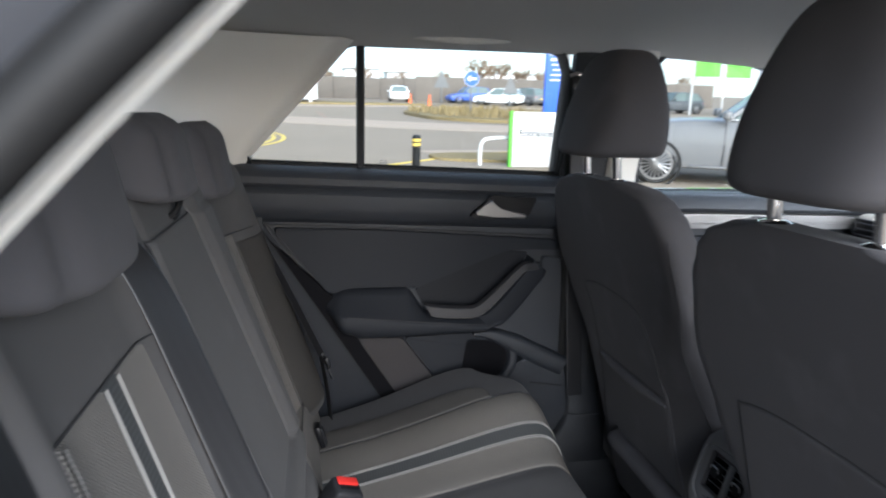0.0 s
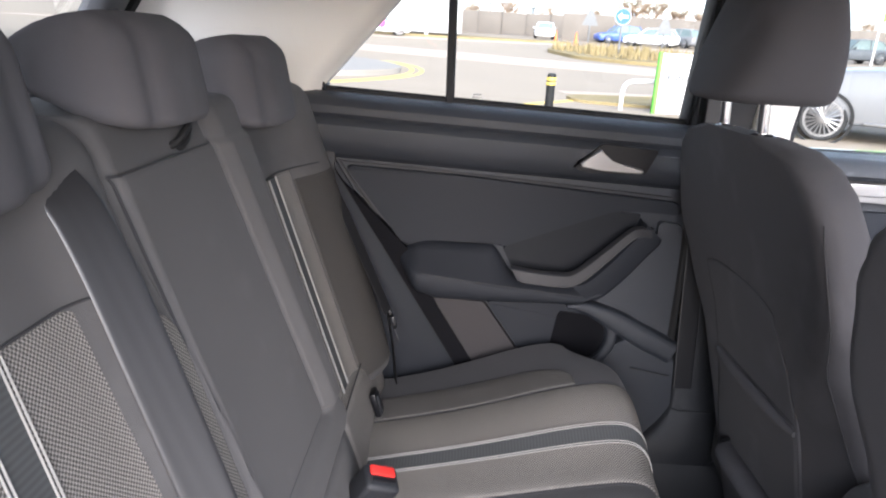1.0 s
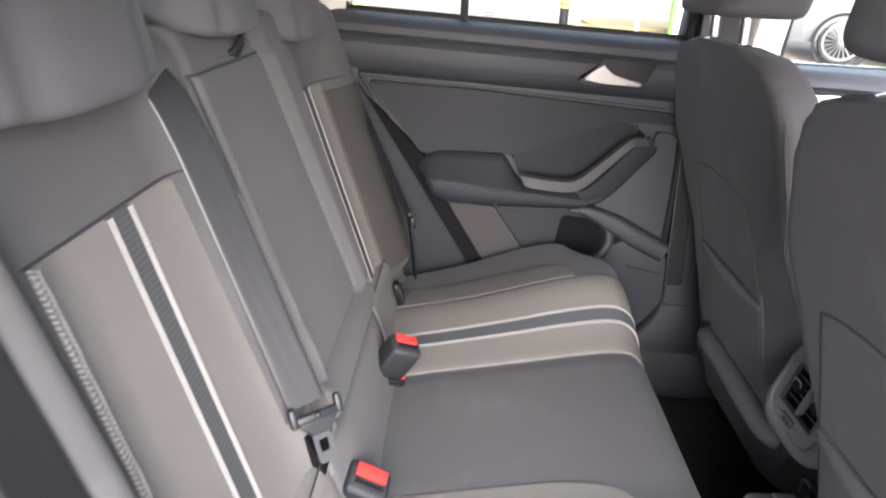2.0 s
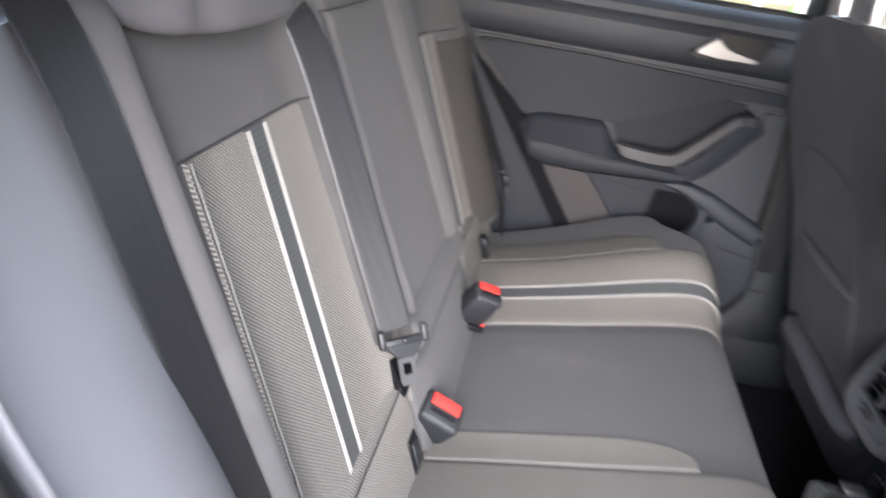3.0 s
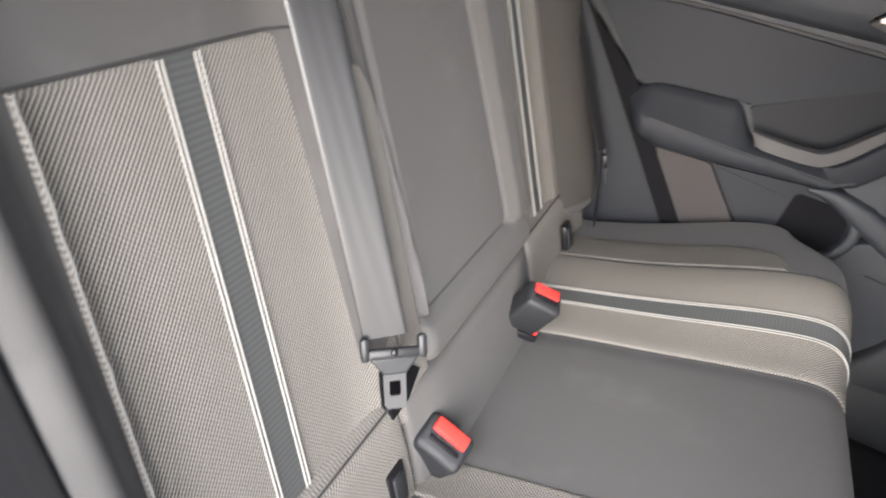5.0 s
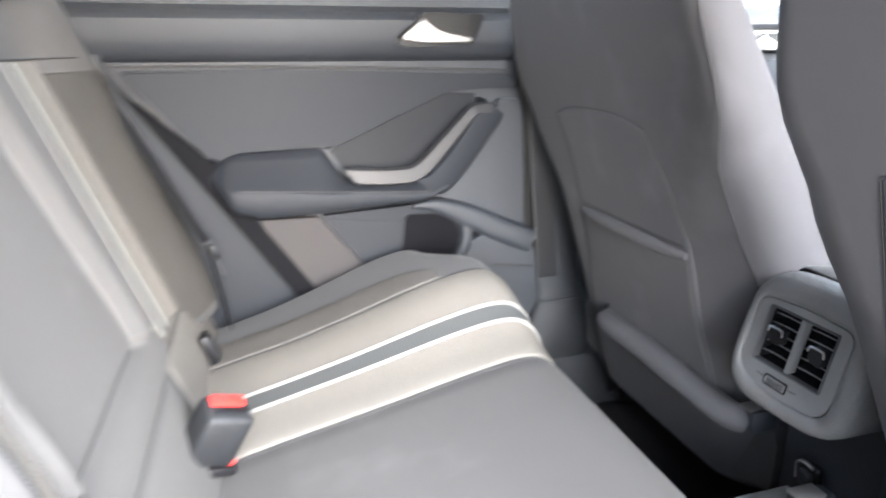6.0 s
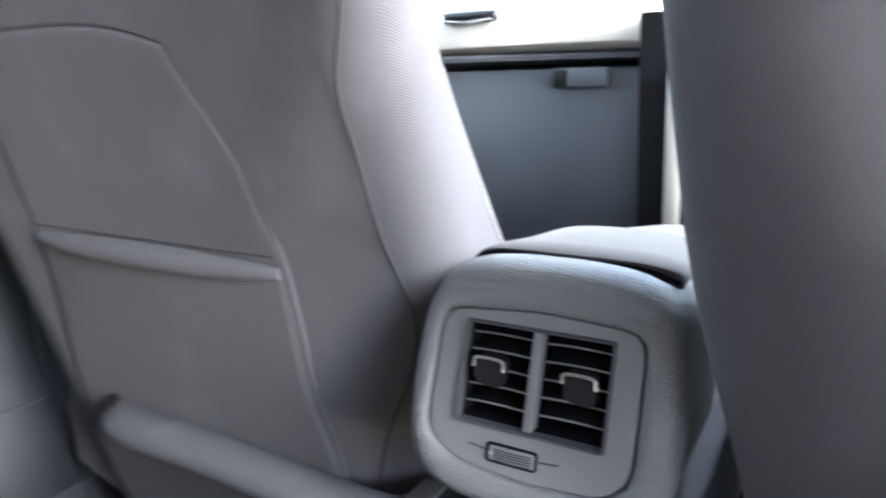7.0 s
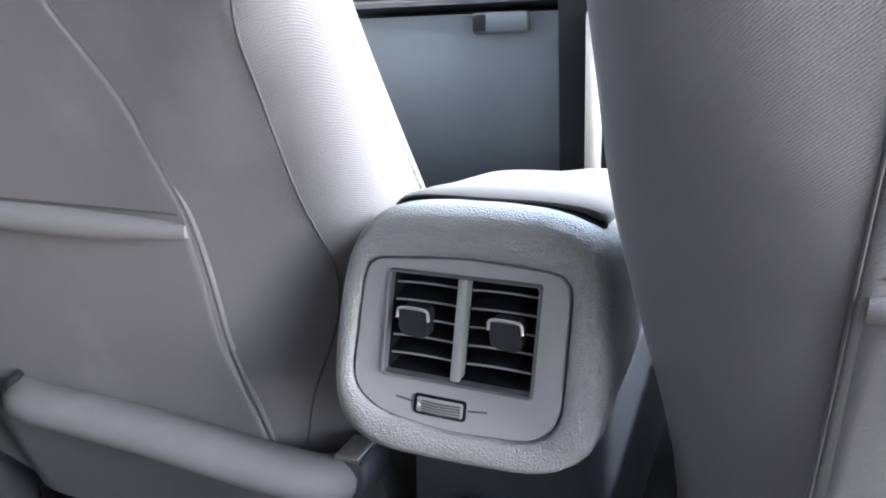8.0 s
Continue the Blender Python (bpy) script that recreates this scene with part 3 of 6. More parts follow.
_g = obj("pane", *solid([[(x, WIN_Y(z) + 0.022, z) for x in span(0.69, 1.58, 4)] for z in span(1.04, 1.36, 5)], (0, 0.004, 0)), M_GLASS, fdoor)
_g.visible_shadow = False

# pale rear quarter trim from the window back to the tailgate
quarter = thing("wall_left", (-0.45, 0.68, 0.9), "pale grey moulded trim of the rear quarter", "wall trim", kind="structure")
_rows = []
for v in span(0, 1, 16):
    z = 1.075 + 0.30 * v
    xf = -0.150 + 0.245 * max(0, (z - 1.10)) / 0.27
    xr = -0.36 - 0.75 * (1.35 - z)
    row = []
    for u in [0, 0.012, 0.03, 0.06] + span(0.1, 1, 16):
        x = xf + (xr - xf) * u
        row.append((x, WIN_Y(z) + 0.004 - 0.022 * sstep(0, 0.06, u) - 0.085 * u ** 1.4 - 0.10 * sstep(0.6, 1.0, v) * 0.3, z))
    _rows.append(row)
obj("quarter_trim", *solid(_rows, (0, 0.04, 0)), M_PIL, quarter)
obj("lower_trim", *solid([[(-0.70 + 0.60 * u, 0.68 + 0.022 * u, 0.3 + 0.78 * v) for u in span(0, 1, 8)] for v in span(0, 1, 8)], (0, 0.10, 0)), M_PLB, quarter)
def arch_x(z):
    return 0.170 - 0.64 * (z - 0.56)


obj("arch_trim", *solid([[(-0.20 + (arch_x(z) + 0.20) * u, 0.706 + 0.006 * u ** 1.5, z) for u in span(0, 1, 10)] for z in span(0.36, 1.06, 14)], (0, 0.05, 0)), M_SOFT, quarter)
obj("gap_seal", *plate([(arch_x(0.985) - 0.01, 0.985), (-0.085, 0.945), (0.058, 0.806), (0.118, 0.694), (0.206, 0.56), (0.24, 0.46), (0.19, 0.46), (arch_x(0.56) - 0.006, 0.56), (arch_x(0.80) - 0.006, 0.80)], 0.7005, "y", 0.03, 0.002), M_MATT, quarter, "black door seal gap")

def back_base(z):
    return -0.0294 - 0.345 * (z - 0.616)


wr = thing("wall_right", (-0.2, -0.72, 0.4), "dark plastic trim and grey body edge beside the open rear door", "wall trim", kind="structure")
EDGE = [(0.40, 0.33), (0.22, 0.40), (0.13, 0.52), (0.055, 0.70), (-0.018, 0.86), (-0.070, 0.97), (-0.097, 1.055), (-0.098, 1.11), (-0.080, 1.165), (-0.048, 1.205), (0.000, 1.255), (0.046, 1.305), (0.082, 1.345), (0.14, 1.366), (0.3, 1.376), (0.62, 1.376)]
_edge = bent([(x, -0.655 + 0.16 * max(0, z - 1.15), z) for x, z in EDGE], 8)
_rows = []
for p in _edge[8:57]:
    base = back_base(p.z) - 0.020
    row = []
    for u in [0, 0.02, 0.05, 0.10] + span(0.18, 1, 12):
        x = p.x - 0.004 + (base - p.x + 0.004) * u ** 0.8 + 0.030 * math.sin(math.pi * u) * sstep(1.1, 0.7, p.z)
        row.append((x, p.y + 0.006 + (-0.44 - p.y) * u, p.z))
    _rows.append(row)
obj("quarter_trim", *solid(_rows, (-0.03, 0, 0)), M_PLS, wr)
_rows = []
for p in _edge[54:100]:
    xr = min(-0.36 - 0.75 * (1.35 - p.z), p.x - 0.1)
    row = []
    for u in [0, 0.012, 0.03, 0.06] + span(0.1, 1, 14):
        row.append((p.x - 0.004 + (xr - p.x) * u, p.y + 0.012 + 0.020 * sstep(0, 0.06, u) + 0.10 * u ** 1.4, p.z))
    _rows.append(row)
obj("upper_trim", *solid(_rows, (-0.002, -0.003, 0)), M_PIL, wr)
obj("door_seal", *tube([p + Vector((-0.010, -0.016, 0.009)) for p in _edge], 0.010, 10), M_RUBBER, wr)
_nrm = []
for k, p in enumerate(_edge):
    d = (_edge[min(k + 1, len(_edge) - 1)] - _edge[max(k - 1, 0)]).normalized()
    _nrm.append(Vector((-d.z, 0, d.x)) if Vector((-d.z, 0, d.x)).dot(Vector((-0.3, 0, 0.2)) + Vector((0.0, 0, 1)) * (k > 90)) > 0 else Vector((d.z, 0, -d.x)))
obj("body_edge", *loft([[p + n * (0.016 + a) + Vector((0, -b, 0)) for a, b in ((0, -0.01), (0, 0.012), (0.006, 0.020), (0.030, 0.026), (0.036, 0.050), (0.085, 0.075), (0.12, 0.085), (0.12, 0.07), (0.04, 0.01))] for p, n in zip(_edge, _nrm)]), M_PAINT, wr, "grey painted door opening edge")
obj("outer_panel", *solid([[(-0.75 + 0.56 * u, -0.765 - 0.01 * u, 0.3 + 0.78 * v) for u in span(0, 1, 6)] for v in span(0, 1, 8)], (0, 0.02, 0)), M_PAINT, wr)
obj("sill", *loft([[(x, yy, zz) for yy, zz in ((-0.84, 0.24), (-0.84, 0.36), (-0.78, 0.40), (-0.68, 0.39), (-0.645, 0.33), (-0.645, 0.24))] for x in span(0.2, 1.7, 8)]), M_PLB, wr)
obj("pillar", *loft([[(0.64 + 0.11 * a - 0.04 * (z - 1.04), -(WIN_Y(z) + y), z) for a, y in ((0, 0.05), (0, -0.012), (0.14, -0.03), (0.86, -0.03), (1, -0.012), (1, 0.05))] for z in span(0.36, 1.40, 10)]), M_PLB, wr)
obj("front_door", *plate([(0.74, 1.045), (0.74, 0.35), (1.70, 0.35), (1.70, 1.01)], -0.724, "y", -0.10, 0.003), M_PLD, wr)

# unseen near-side window surround, added to shade the passenger seat's side
_v, _f = window_frame_ring(FWIN, 0.045, 0.0, 0.05)
obj("unseen_front_window_frame", [(p[0], -p[1], p[2]) for p in _v], [tuple(reversed(q)) for q in _f], M_PLB, wr)
obj("unseen_front_belt_trim", *loft([[(x, -yy, 1.052 - 0.02 * (x - 0.7) + dz) for yy, dz in ((0.752, -0.004), (0.735, 0.0), (0.712, -0.004), (0.698, -0.014), (0.692, -0.034), (0.70, -0.042), (0.73, -0.044))] for x in span(0.745, 1.65, 16)]), M_PLD, wr)

# tail end: shelf, tailgate with glass
tail = thing("wall_rear", (-0.68, 0, 0.6), "tailgate with dark trim frame and sloping rear glass", "tailgate", kind="structure")
TAIL_X = lambda z: -0.36 - 0.75 * (1.35 - z)
obj("parcel_shelf", *rbox((-0.41, 0, 1.0), (0.36, 1.16, 0.025), 0.008), M_CARPET, tail)
obj("tailgate_panel", *rbox((-0.70, 0, 0.66), (0.06, 1.36, 0.74), 0.02), M_PLB, tail)
def tail_ring(g, dx):
    return [(TAIL_X(z) + dx, y, z) for y, z in fillet([(-0.525 - g, 1.05 - g), (0.525 + g, 1.05 - g), (0.500 + g, 1.342 + g * 0.5), (-0.500 - g, 1.342 + g * 0.5)], 0.15 + g * 0.5, 10)]


_r = [tail_ring(g, dx) for g, dx in ((-0.040, 0.004), (-0.036, 0.018), (-0.022, 0.028), (0.020, 0.034), (0.030, 0.026), (0.030, -0.01), (-0.040, -0.01))]
obj("glass_trim", *loft(_r + [_r[0]], caps=False), M_PLT, tail, "satin grey inner frame")
_r = [tail_ring(g, dx) for g, dx in ((0.031, -0.01), (0.031, 0.020), (0.040, 0.034), (0.055, 0.036), (0.066, 0.026), (0.075, -0.01))]
obj("glass_frame", *loft(_r + [_r[0]], caps=False), M_RUBBER, tail, "black frame seal")
_g = obj("pane", *solid([[(TAIL_X(z) - 0.002, y, z) for y in span(-0.53, 0.53, 4)] for z in span(1.04, 1.35, 4)], (-0.004, 0, 0)), M_GLASS, tail)
_g.visible_shadow = False
obj("strap", *tube(bent([(TAIL_X(1.22) + 0.045, 0.49, 1.22), (TAIL_X(1.18) + 0.05, 0.50, 1.18), (TAIL_X(1.12) + 0.06, 0.51, 1.12)]), 0.004, 8), M_RUBBER, tail)
obj("strap_hook", *rbox((TAIL_X(1.225) + 0.045, 0.49, 1.225), (0.02, 0.02, 0.02), 0.005), M_SMOOTH, tail)

# windscreen, scuttle
front = thing("wall_front", (1.7, 0, 0.6), "windscreen and front bulkhead of the cabin", "windscreen", kind="structure")
_g = obj("pane", *solid([[(1.12 + 0.72 * v, y, 1.35 - 0.36 * v) for y in span(-0.70, 0.70, 6)] for v in span(0, 1, 6)], (0.004, 0, 0.004)), M_GLASS, front)
_g.visible_shadow = False
obj("bulkhead", *rbox((1.78, 0, 0.62), (0.06, 1.5, 0.74), 0.01), M_PLB, front)
for sy in (-1, 1):
    obj("screen_pillar", *loft([[(1.12 + 0.72 * v + a, sy * (0.66 + 0.06 * v + b), 1.35 - 0.36 * v) for a, b in ((-0.03, -0.02), (0.03, -0.02), (0.04, 0.03), (-0.03, 0.03))] for v in span(0, 1, 5)]), M_PIL, front)
obj("roof_skin", *solid([[(x, y, ROOF(x, y) + 0.06) for y in span(-0.70, 0.70, 12)] for x in span(-0.42, 1.15, 12)], (0, 0, 0.01)), M_PAINT, front)

# grab handle over the far window
grab = thing("grab_handle", (0.32, 0.60, 1.38), "pale grey folded grab handle on the headliner edge", "grab handle")
obj("grip", *tube(bent([(0.21, 0.610, 1.398), (0.225, 0.600, 1.385), (0.32, 0.592, 1.378), (0.415, 0.600, 1.385), (0.43, 0.610, 1.398)]), 0.009, 10), M_PIL, grab)
for x in (0.212, 0.428):
    obj("hinge", *rbox((x, 0.614, 1.402), (0.034, 0.03, 0.022), 0.006), M_PIL, grab)


# ---- rear bench ----
def back_right(y, z):
    return back_base(z) + 0.030 * sstep(-0.385, -0.425, y) + 0.024 * sstep(-0.16, -0.08, y)


def back_left(y, z):
    return back_base(z) + 0.004 + 0.050 * sstep(0.46, 0.64, y)


def mid_l(z):
    return -0.019 - 0.06 * (z - 0.69)


def mid_r(z):
    return 0.245 - 0.11 * max(0.0, z - 0.72)


def back_mid(y, z):
    """Centre back: a flat pad between rolled edges, over a padded band."""
    dl, dr = y - mid_l(z), y - mid_r(z)
    up = sstep(0.688, 0.698, z)
    roll = 0.009 * math.exp(-((dl + 0.010) / 0.007) ** 2) + 0.013 * sstep(0.002, 0.034, dr)
    groove = 0.008 * math.exp(-(dl / 0.0045) ** 2) + 0.009 * math.exp(-(dr / 0.005) ** 2)
    fold = 0.009 * math.exp(-((z - 0.693) / 0.005) ** 2) * sstep(0.030, 0.0, dr)
    return back_base(z) + 0.026 + up * (roll - groove) + (1 - up) * (0.012 * math.sin(math.pi * min(1.0, (0.695 - z) / 0.055)) ** 0.7 if z < 0.695 else 0.0) - fold - 0.006 * sstep(1.076, 1.084, z)


def back_low(y, z):
    return back_base(z) + 0.014 + 0.016 * sstep(-0.11, -0.04, y) * sstep(0.32, 0.24, y) + 0.010 * math.sin(math.pi * (z - 0.46) / 0.24)


def corner(y1, z):
    """The outer edge drawn in towards the lower corner."""
    k = max(0.0, (0.70 - z) / 0.125)
    return y1 - 0.075 * (1 - math.sqrt(max(0.0, 1 - min(k, 1.0) ** 2)))


def pad(name, y0, y1_, z0, z1, fn, depth, r, material, parent, label="", rounded=False, cuts=18):
    rows = []
    for z in edged(z0, z1, cuts, r):
        y1 = corner(y1_, z) if rounded else y1_
        rows.append([(fn(y, z) - round_off(min(y - y0, y1 - y), r) - round_off(min(z - z0, z1 - z), r), y, z) for y in edged(y0, y1, cuts, r)])
    return obj(name, *solid(rows, (-depth, 0, 0)), material, parent, label, 60)


def patch(name, y0, y1_, z0, z1, fn, off, material, parent, label="", lean=0.0, rounded=False):
    rows = []
    for z in edged(z0, z1, 16, 0.006, 3):
        row = []
        y1 = corner(y1_, z) if rounded else y1_
        for y in edged(y0, y1, 8, min(0.006, (y1 - y0) * 0.3), 3):
            e = min(y - y0, y1 - y, z - z0, z1 - z)
            row.append((fn(y, z) + off - round_off(e, off + 0.002), y + lean * (z - z0), z))
        rows.append(row)
    return obj(name, *solid(rows, (-0.006 - off, 0, 0)), material, parent, label, 60)


bench = thing("rear_bench", (0.2, 0.05, 0.30), "grey fabric rear bench with beige woven panels and white-edged stripes", "car seat")
bR = pad("backrest", -0.440, -0.044, 0.580, 1.13, back_right, 0.10, 0.030, M_FAB, bench, "plain grey fabric outer backrest")
bM = pad("backrest", -0.041, 0.318, 0.638, 1.13, back_mid, 0.12, 0.014, M_FAB, bench, "plain grey fabric centre backrest with rolled edges", True, 150)
bL = pad("backrest", 0.303, 0.690, 0.580, 1.13, back_left, 0.10, 0.030, M_FAB, bench, "plain grey fabric outer backrest", True)
bW = pad("backrest_base", -0.104, 0.318, 0.44, 0.640, back_low, 0.08, 0.010, M_FAB, bench)
pad("backrest_base", -0.43, -0.106, 0.44, 0.640, back_low, 0.08, 0.014, M_WV, bench, "beige and black basket-weave lower back")
pad("backrest_base", 0.320, 0.66, 0.44, 0.636, back_low, 0.08, 0.014, M_WV, bench, "beige and black basket-weave lower back")
patch("woven_panel", -0.396, -0.092, 0.606, 0.998, back_right, 0.002, M_WV, bR, "beige and black basket-weave panel", 0.055)
rows = []
for v in edged(0, 1, 24, 0.02, 4):
    z = 0.606 + 0.358 * v
    hi = -0.041 - 0.030 * (1 - math.sqrt(max(0.0, 1 - max(0.0, (z - 0.930) / 0.034) ** 2)))
    rows.append([(back_right(y, z) + 0.0015 - round_off(min(hi - y, 0.965 - z), 0.003), y, z) for y in edged(-0.086, hi, 10, 0.004, 3)])
obj("woven_edge", *solid(rows, (-0.008, 0, 0)), M_WV, bR, "basket-weave strip beside the belt", 60)
patch("stripe_band", -0.2900, -0.2465, 0.606, 0.998, back_right, 0.0036, M_BAND, bR, "dark ribbed stripe", 0.050)
patch("woven_panel", 0.376, 0.514, 0.606, 0.994, back_left, 0.002, M_WV, bL, "beige and black basket-weave panel")
patch("side_panel", 0.516, 0.664, 0.606, 0.978, back_left, 0.002, M_WD, bL, "dark basket-weave bolster panel", 0.0, True)
patch("stripe_band", 0.4095, 0.4535, 0.606, 0.994, back_left, 0.0036, M_BAND, bL, "dark ribbed stripe")
for par, fn, ys, z1, tip in ((bR, back_right, (-0.2885, -0.2840, -0.2525, -0.2480), 0.998, 0.050), (bL, back_left, (0.4110, 0.4152, 0.4478, 0.4520), 0.994, 0.0)):
    for y in ys:
        obj("piping", *tube([(fn(y, z) + 0.0042, y + tip * (z - 0.606), z) for z in span(0.610, z1 - 0.001, 40)], 0.0010, 6), M_WHITE, par, "white piping thread")
    # panel's top seam, its dark tube also drawing the thin shadow along it
    ends = (-0.38, -0.070) if par is bR else (0.345, 0.60)
    obj("top_seam_shadow", *tube([(fn(y, z1 + 0.002) + 0.002, y, z1 + 0.002) for y in span(*ends, 20)], 0.0012, 6), M_SEAM, par)
obj("edge_piping", *tube([(back_right(-0.396, z) + 0.0045, -0.397 + 0.055 * (z - 0.606) + 0.0012 * noise.noise((z * 60, 1, 2)), z) for z in span(0.625, 1.0, 80)], [0.0012 + 0.0006 * noise.noise((k * 0.35, 5, 1)) for k in range(80)], 6), M_FUZZ, bR, "worn pale edge piping")
for y0, y1, z in ((-0.424, -0.108, 0.641), (0.324, 0.654, 0.637)):
    obj("fold_seam", *tube([(back_low(y, z - 0.012) - 0.006, y, z) for y in span(y0, y1, 24)], 0.0012, 6), M_SEAM, bench)
for line in (mid_l, mid_r):
    obj("seam", *tube([(back_mid(line(z), z) + 0.0006, line(z), z) for z in span(0.700, 1.080, 60)], 0.0016, 6), M_SEAM, bM)
for z in (0.693, 1.080):
    obj("seam", *tube([(back_mid(y, z) + 0.0006, y, z) for y in span(mid_l(z), mid_r(z), 40)], 0.0016, 6), M_SEAM, bM)
# shadow in the gap below the belt tongue, laid on as a black plate
_gap = [(back_low(y, z) + 0.002 if z < 0.64 else back_right(y, z) + 0.003, y, z) for y, z in ((-0.120, 0.676), (-0.088, 0.676), (-0.062, 0.652), (-0.094, 0.634), (-0.128, 0.630))]
obj("belt_gap_shade", *solid([[_gap[4], _gap[3], _gap[2]], [_gap[0], Vector(_gap[0]).lerp(_gap[1], 0.6), _gap[1]]], (-0.03, 0, 0)), M_MATT, bR, "black gap where the belt runs through")
obj("release_loop", *tube([p + Vector((-0.030, 0.055, 0.004)) for p in bent([(-0.165, 0.040, 1.082), (-0.140, 0.046, 1.086), (-0.132, 0.060, 1.100), (-0.134, 0.078, 1.112), (-0.138, 0.086, 1.104), (-0.138, 0.076, 1.088), (-0.142, 0.058, 1.080), (-0.166, 0.046, 1.079)])], 0.0042, 8), M_RUBBER, bM, "black webbing loop")

PROF = bent([(-0.05, 0, 0.506), (0.02, 0, 0.523), (0.12, 0, 0.546), (0.24, 0, 0.571), (0.36, 0, 0.597), (0.425, 0, 0.606), (0.458, 0, 0.594), (0.476, 0, 0.560), (0.480, 0, 0.50), (0.465, 0, 0.39)], 6)


def cushion(s, y):
    k = s * (len(PROF) - 1)
    i = min(int(k), len(PROF) - 2)
    p = PROF[i].lerp(PROF[i + 1], k - i)
    fx = 1 - 0.16 * sstep(0.54, 0.68, y) - 0.25 * sstep(-0.42, -0.60, y)
    crown = (0.027 * sstep(0.255, 0.46, y)) * (1 + 0.85 * sstep(0.10, 0.40, p.x)) + 0.020 * sstep(-0.06, -0.26, y) - 0.004 * math.exp(-((y - 0.251) / 0.012) ** 2)
    top = sstep(1.0, 0.75, s)
    return Vector((p.x * fx, y, p.z + crown * top - 0.016 * sstep(0.52, 0.66, y) * sstep(0.0, 0.15, s) * sstep(0.85, 0.65, s) - 0.03 * sstep(-0.54, -0.62, y)))


seat = obj("cushion", *solid([[cushion(s, y) - Vector((0, 0, round_off(min(y + 0.60, 0.682 - y), 0.025))) for y in edged(-0.60, 0.682, 96, 0.025)] for s in span(0, 1, 50)], (0, 0, -0.16)), M_FAB, bench, "plain grey fabric seat cushion")


def lay(name, y0, y1, s0, s1, off, material, label="", taper=0.0, round_front=0.0):
    rows = []
    for s in edged(s0, s1, 30, 0.01, 3):
        row = []
        lo, hi = y0, y1
        if round_front:
            k = max(0, (s - (s1 - round_front)) / round_front)
            c = 0.5 * (y1 - y0) * (1 - math.sqrt(max(0, 1 - k * k)))
            lo, hi = y0, y1 - 1.6 * c
        for y in edged(lo, hi, 16, max(1e-4, min(0.006, (hi - lo) * 0.3)), 3):
            p = cushion(s, y)
            q = (cushion(min(s + 0.01, 1), y) - cushion(max(s - 0.01, 0), y)).normalized()
            n = Vector((-q.z, 0, q.x))
            if n.z < 0 and s < 0.6:
                n = -n
            e = min(y - lo, hi - y, (s - s0) * 0.8, (s1 - s) * 0.8)
            row.append(p + n * (off - round_off(e, off + 0.002)))
        rows.append(row)
    return obj(name, *solid(rows, (-0.002, 0, -0.006 - off)), material, seat, label, 60)


lay("woven_panel", 0.256, 0.468, 0.06, 0.86, 0.0018, M_WC, "beige and black basket-weave panel")
lay("stripe_band", 0.3280, 0.3690, 0.06, 0.86, 0.0034, M_BANDC, "dark ribbed stripe")
lay("side_panel", 0.472, 0.560, 0.08, 0.46, 0.0024, M_WDC, "dark basket-weave side panel", round_front=0.10)
lay("outer_edge", 0.473, 0.668, 0.06, 0.86, 0.0008, M_SIDE, "dark grey plain fabric edge")
lay("woven_panel", -0.40, -0.124, 0.06, 0.86, 0.0018, M_WC, "beige and black basket-weave panel")
lay("stripe_band", -0.2700, -0.2270, 0.06, 0.86, 0.0034, M_BANDC, "dark ribbed stripe")
lay("side_panel", -0.120, -0.052, 0.10, 0.46, 0.0018, M_WC, "beige basket-weave side panel", round_front=0.12)
for y in (0.3292, 0.3333, 0.3637, 0.3678, -0.2688, -0.2645, -0.2325, -0.2282):
    obj("piping", *tube([cushion(s, y) + Vector((0.002 * sstep(0.6, 0.8, s), 0, 0.0042)) for s in span(0.06, 0.86, 60)], 0.0009, 6), M_WHITE, seat, "white piping thread")
for y in (0.252, 0.470):
    obj("seam", *tube([cushion(s, y) + Vector((0, 0, 0.0)) for s in span(0.06, 0.9, 40)], 0.0014, 6), M_SEAM, seat)


def head_pad(c, w, h, d, tilt, bow=0.012, taper=0.10, wedge=0.30):
    """A padded head restraint: bulging front, slanted cheeks, thick square foot, thinner rounded top."""
    secs = []
    N = 44
    for q in [-1.0, -0.985, -0.94, -0.86] + span(-0.76, 0.6, 11) + [0.70, 0.79, 0.87, 0.93, 0.97, 1.0]:
        n = 9.0 if q < 0 else 4.2
        k = max((1 - abs(q) ** n) ** (1 / n) if abs(q) < 1 else 0.0, 0.62 if q < 0 else 0.42)
        kw = k * (0.94 + 0.06 * math.cos(q * 2.2)) * (1 - taper * sstep(-0.5, 1.0, q))
        ring = []
        for i in range(N):
            a = 2 * math.pi * i / N
            ca, sa = math.cos(a), math.sin(a)
            yy = math.copysign(abs(ca) ** (2 / 3.6), ca) * w / 2 * kw
            xx = math.copysign(abs(sa) ** (2 / 3.2), sa) * d / 2 * (0.35 + 0.65 * k) * (1 - wedge * q)
            z = q * h / 2
            ring.append((c[0] + xx - tilt * z + bow * (1 - q * q) * max(0.0, sa), c[1] + yy, c[2] + z))
        secs.append(ring)
    return loft(secs)


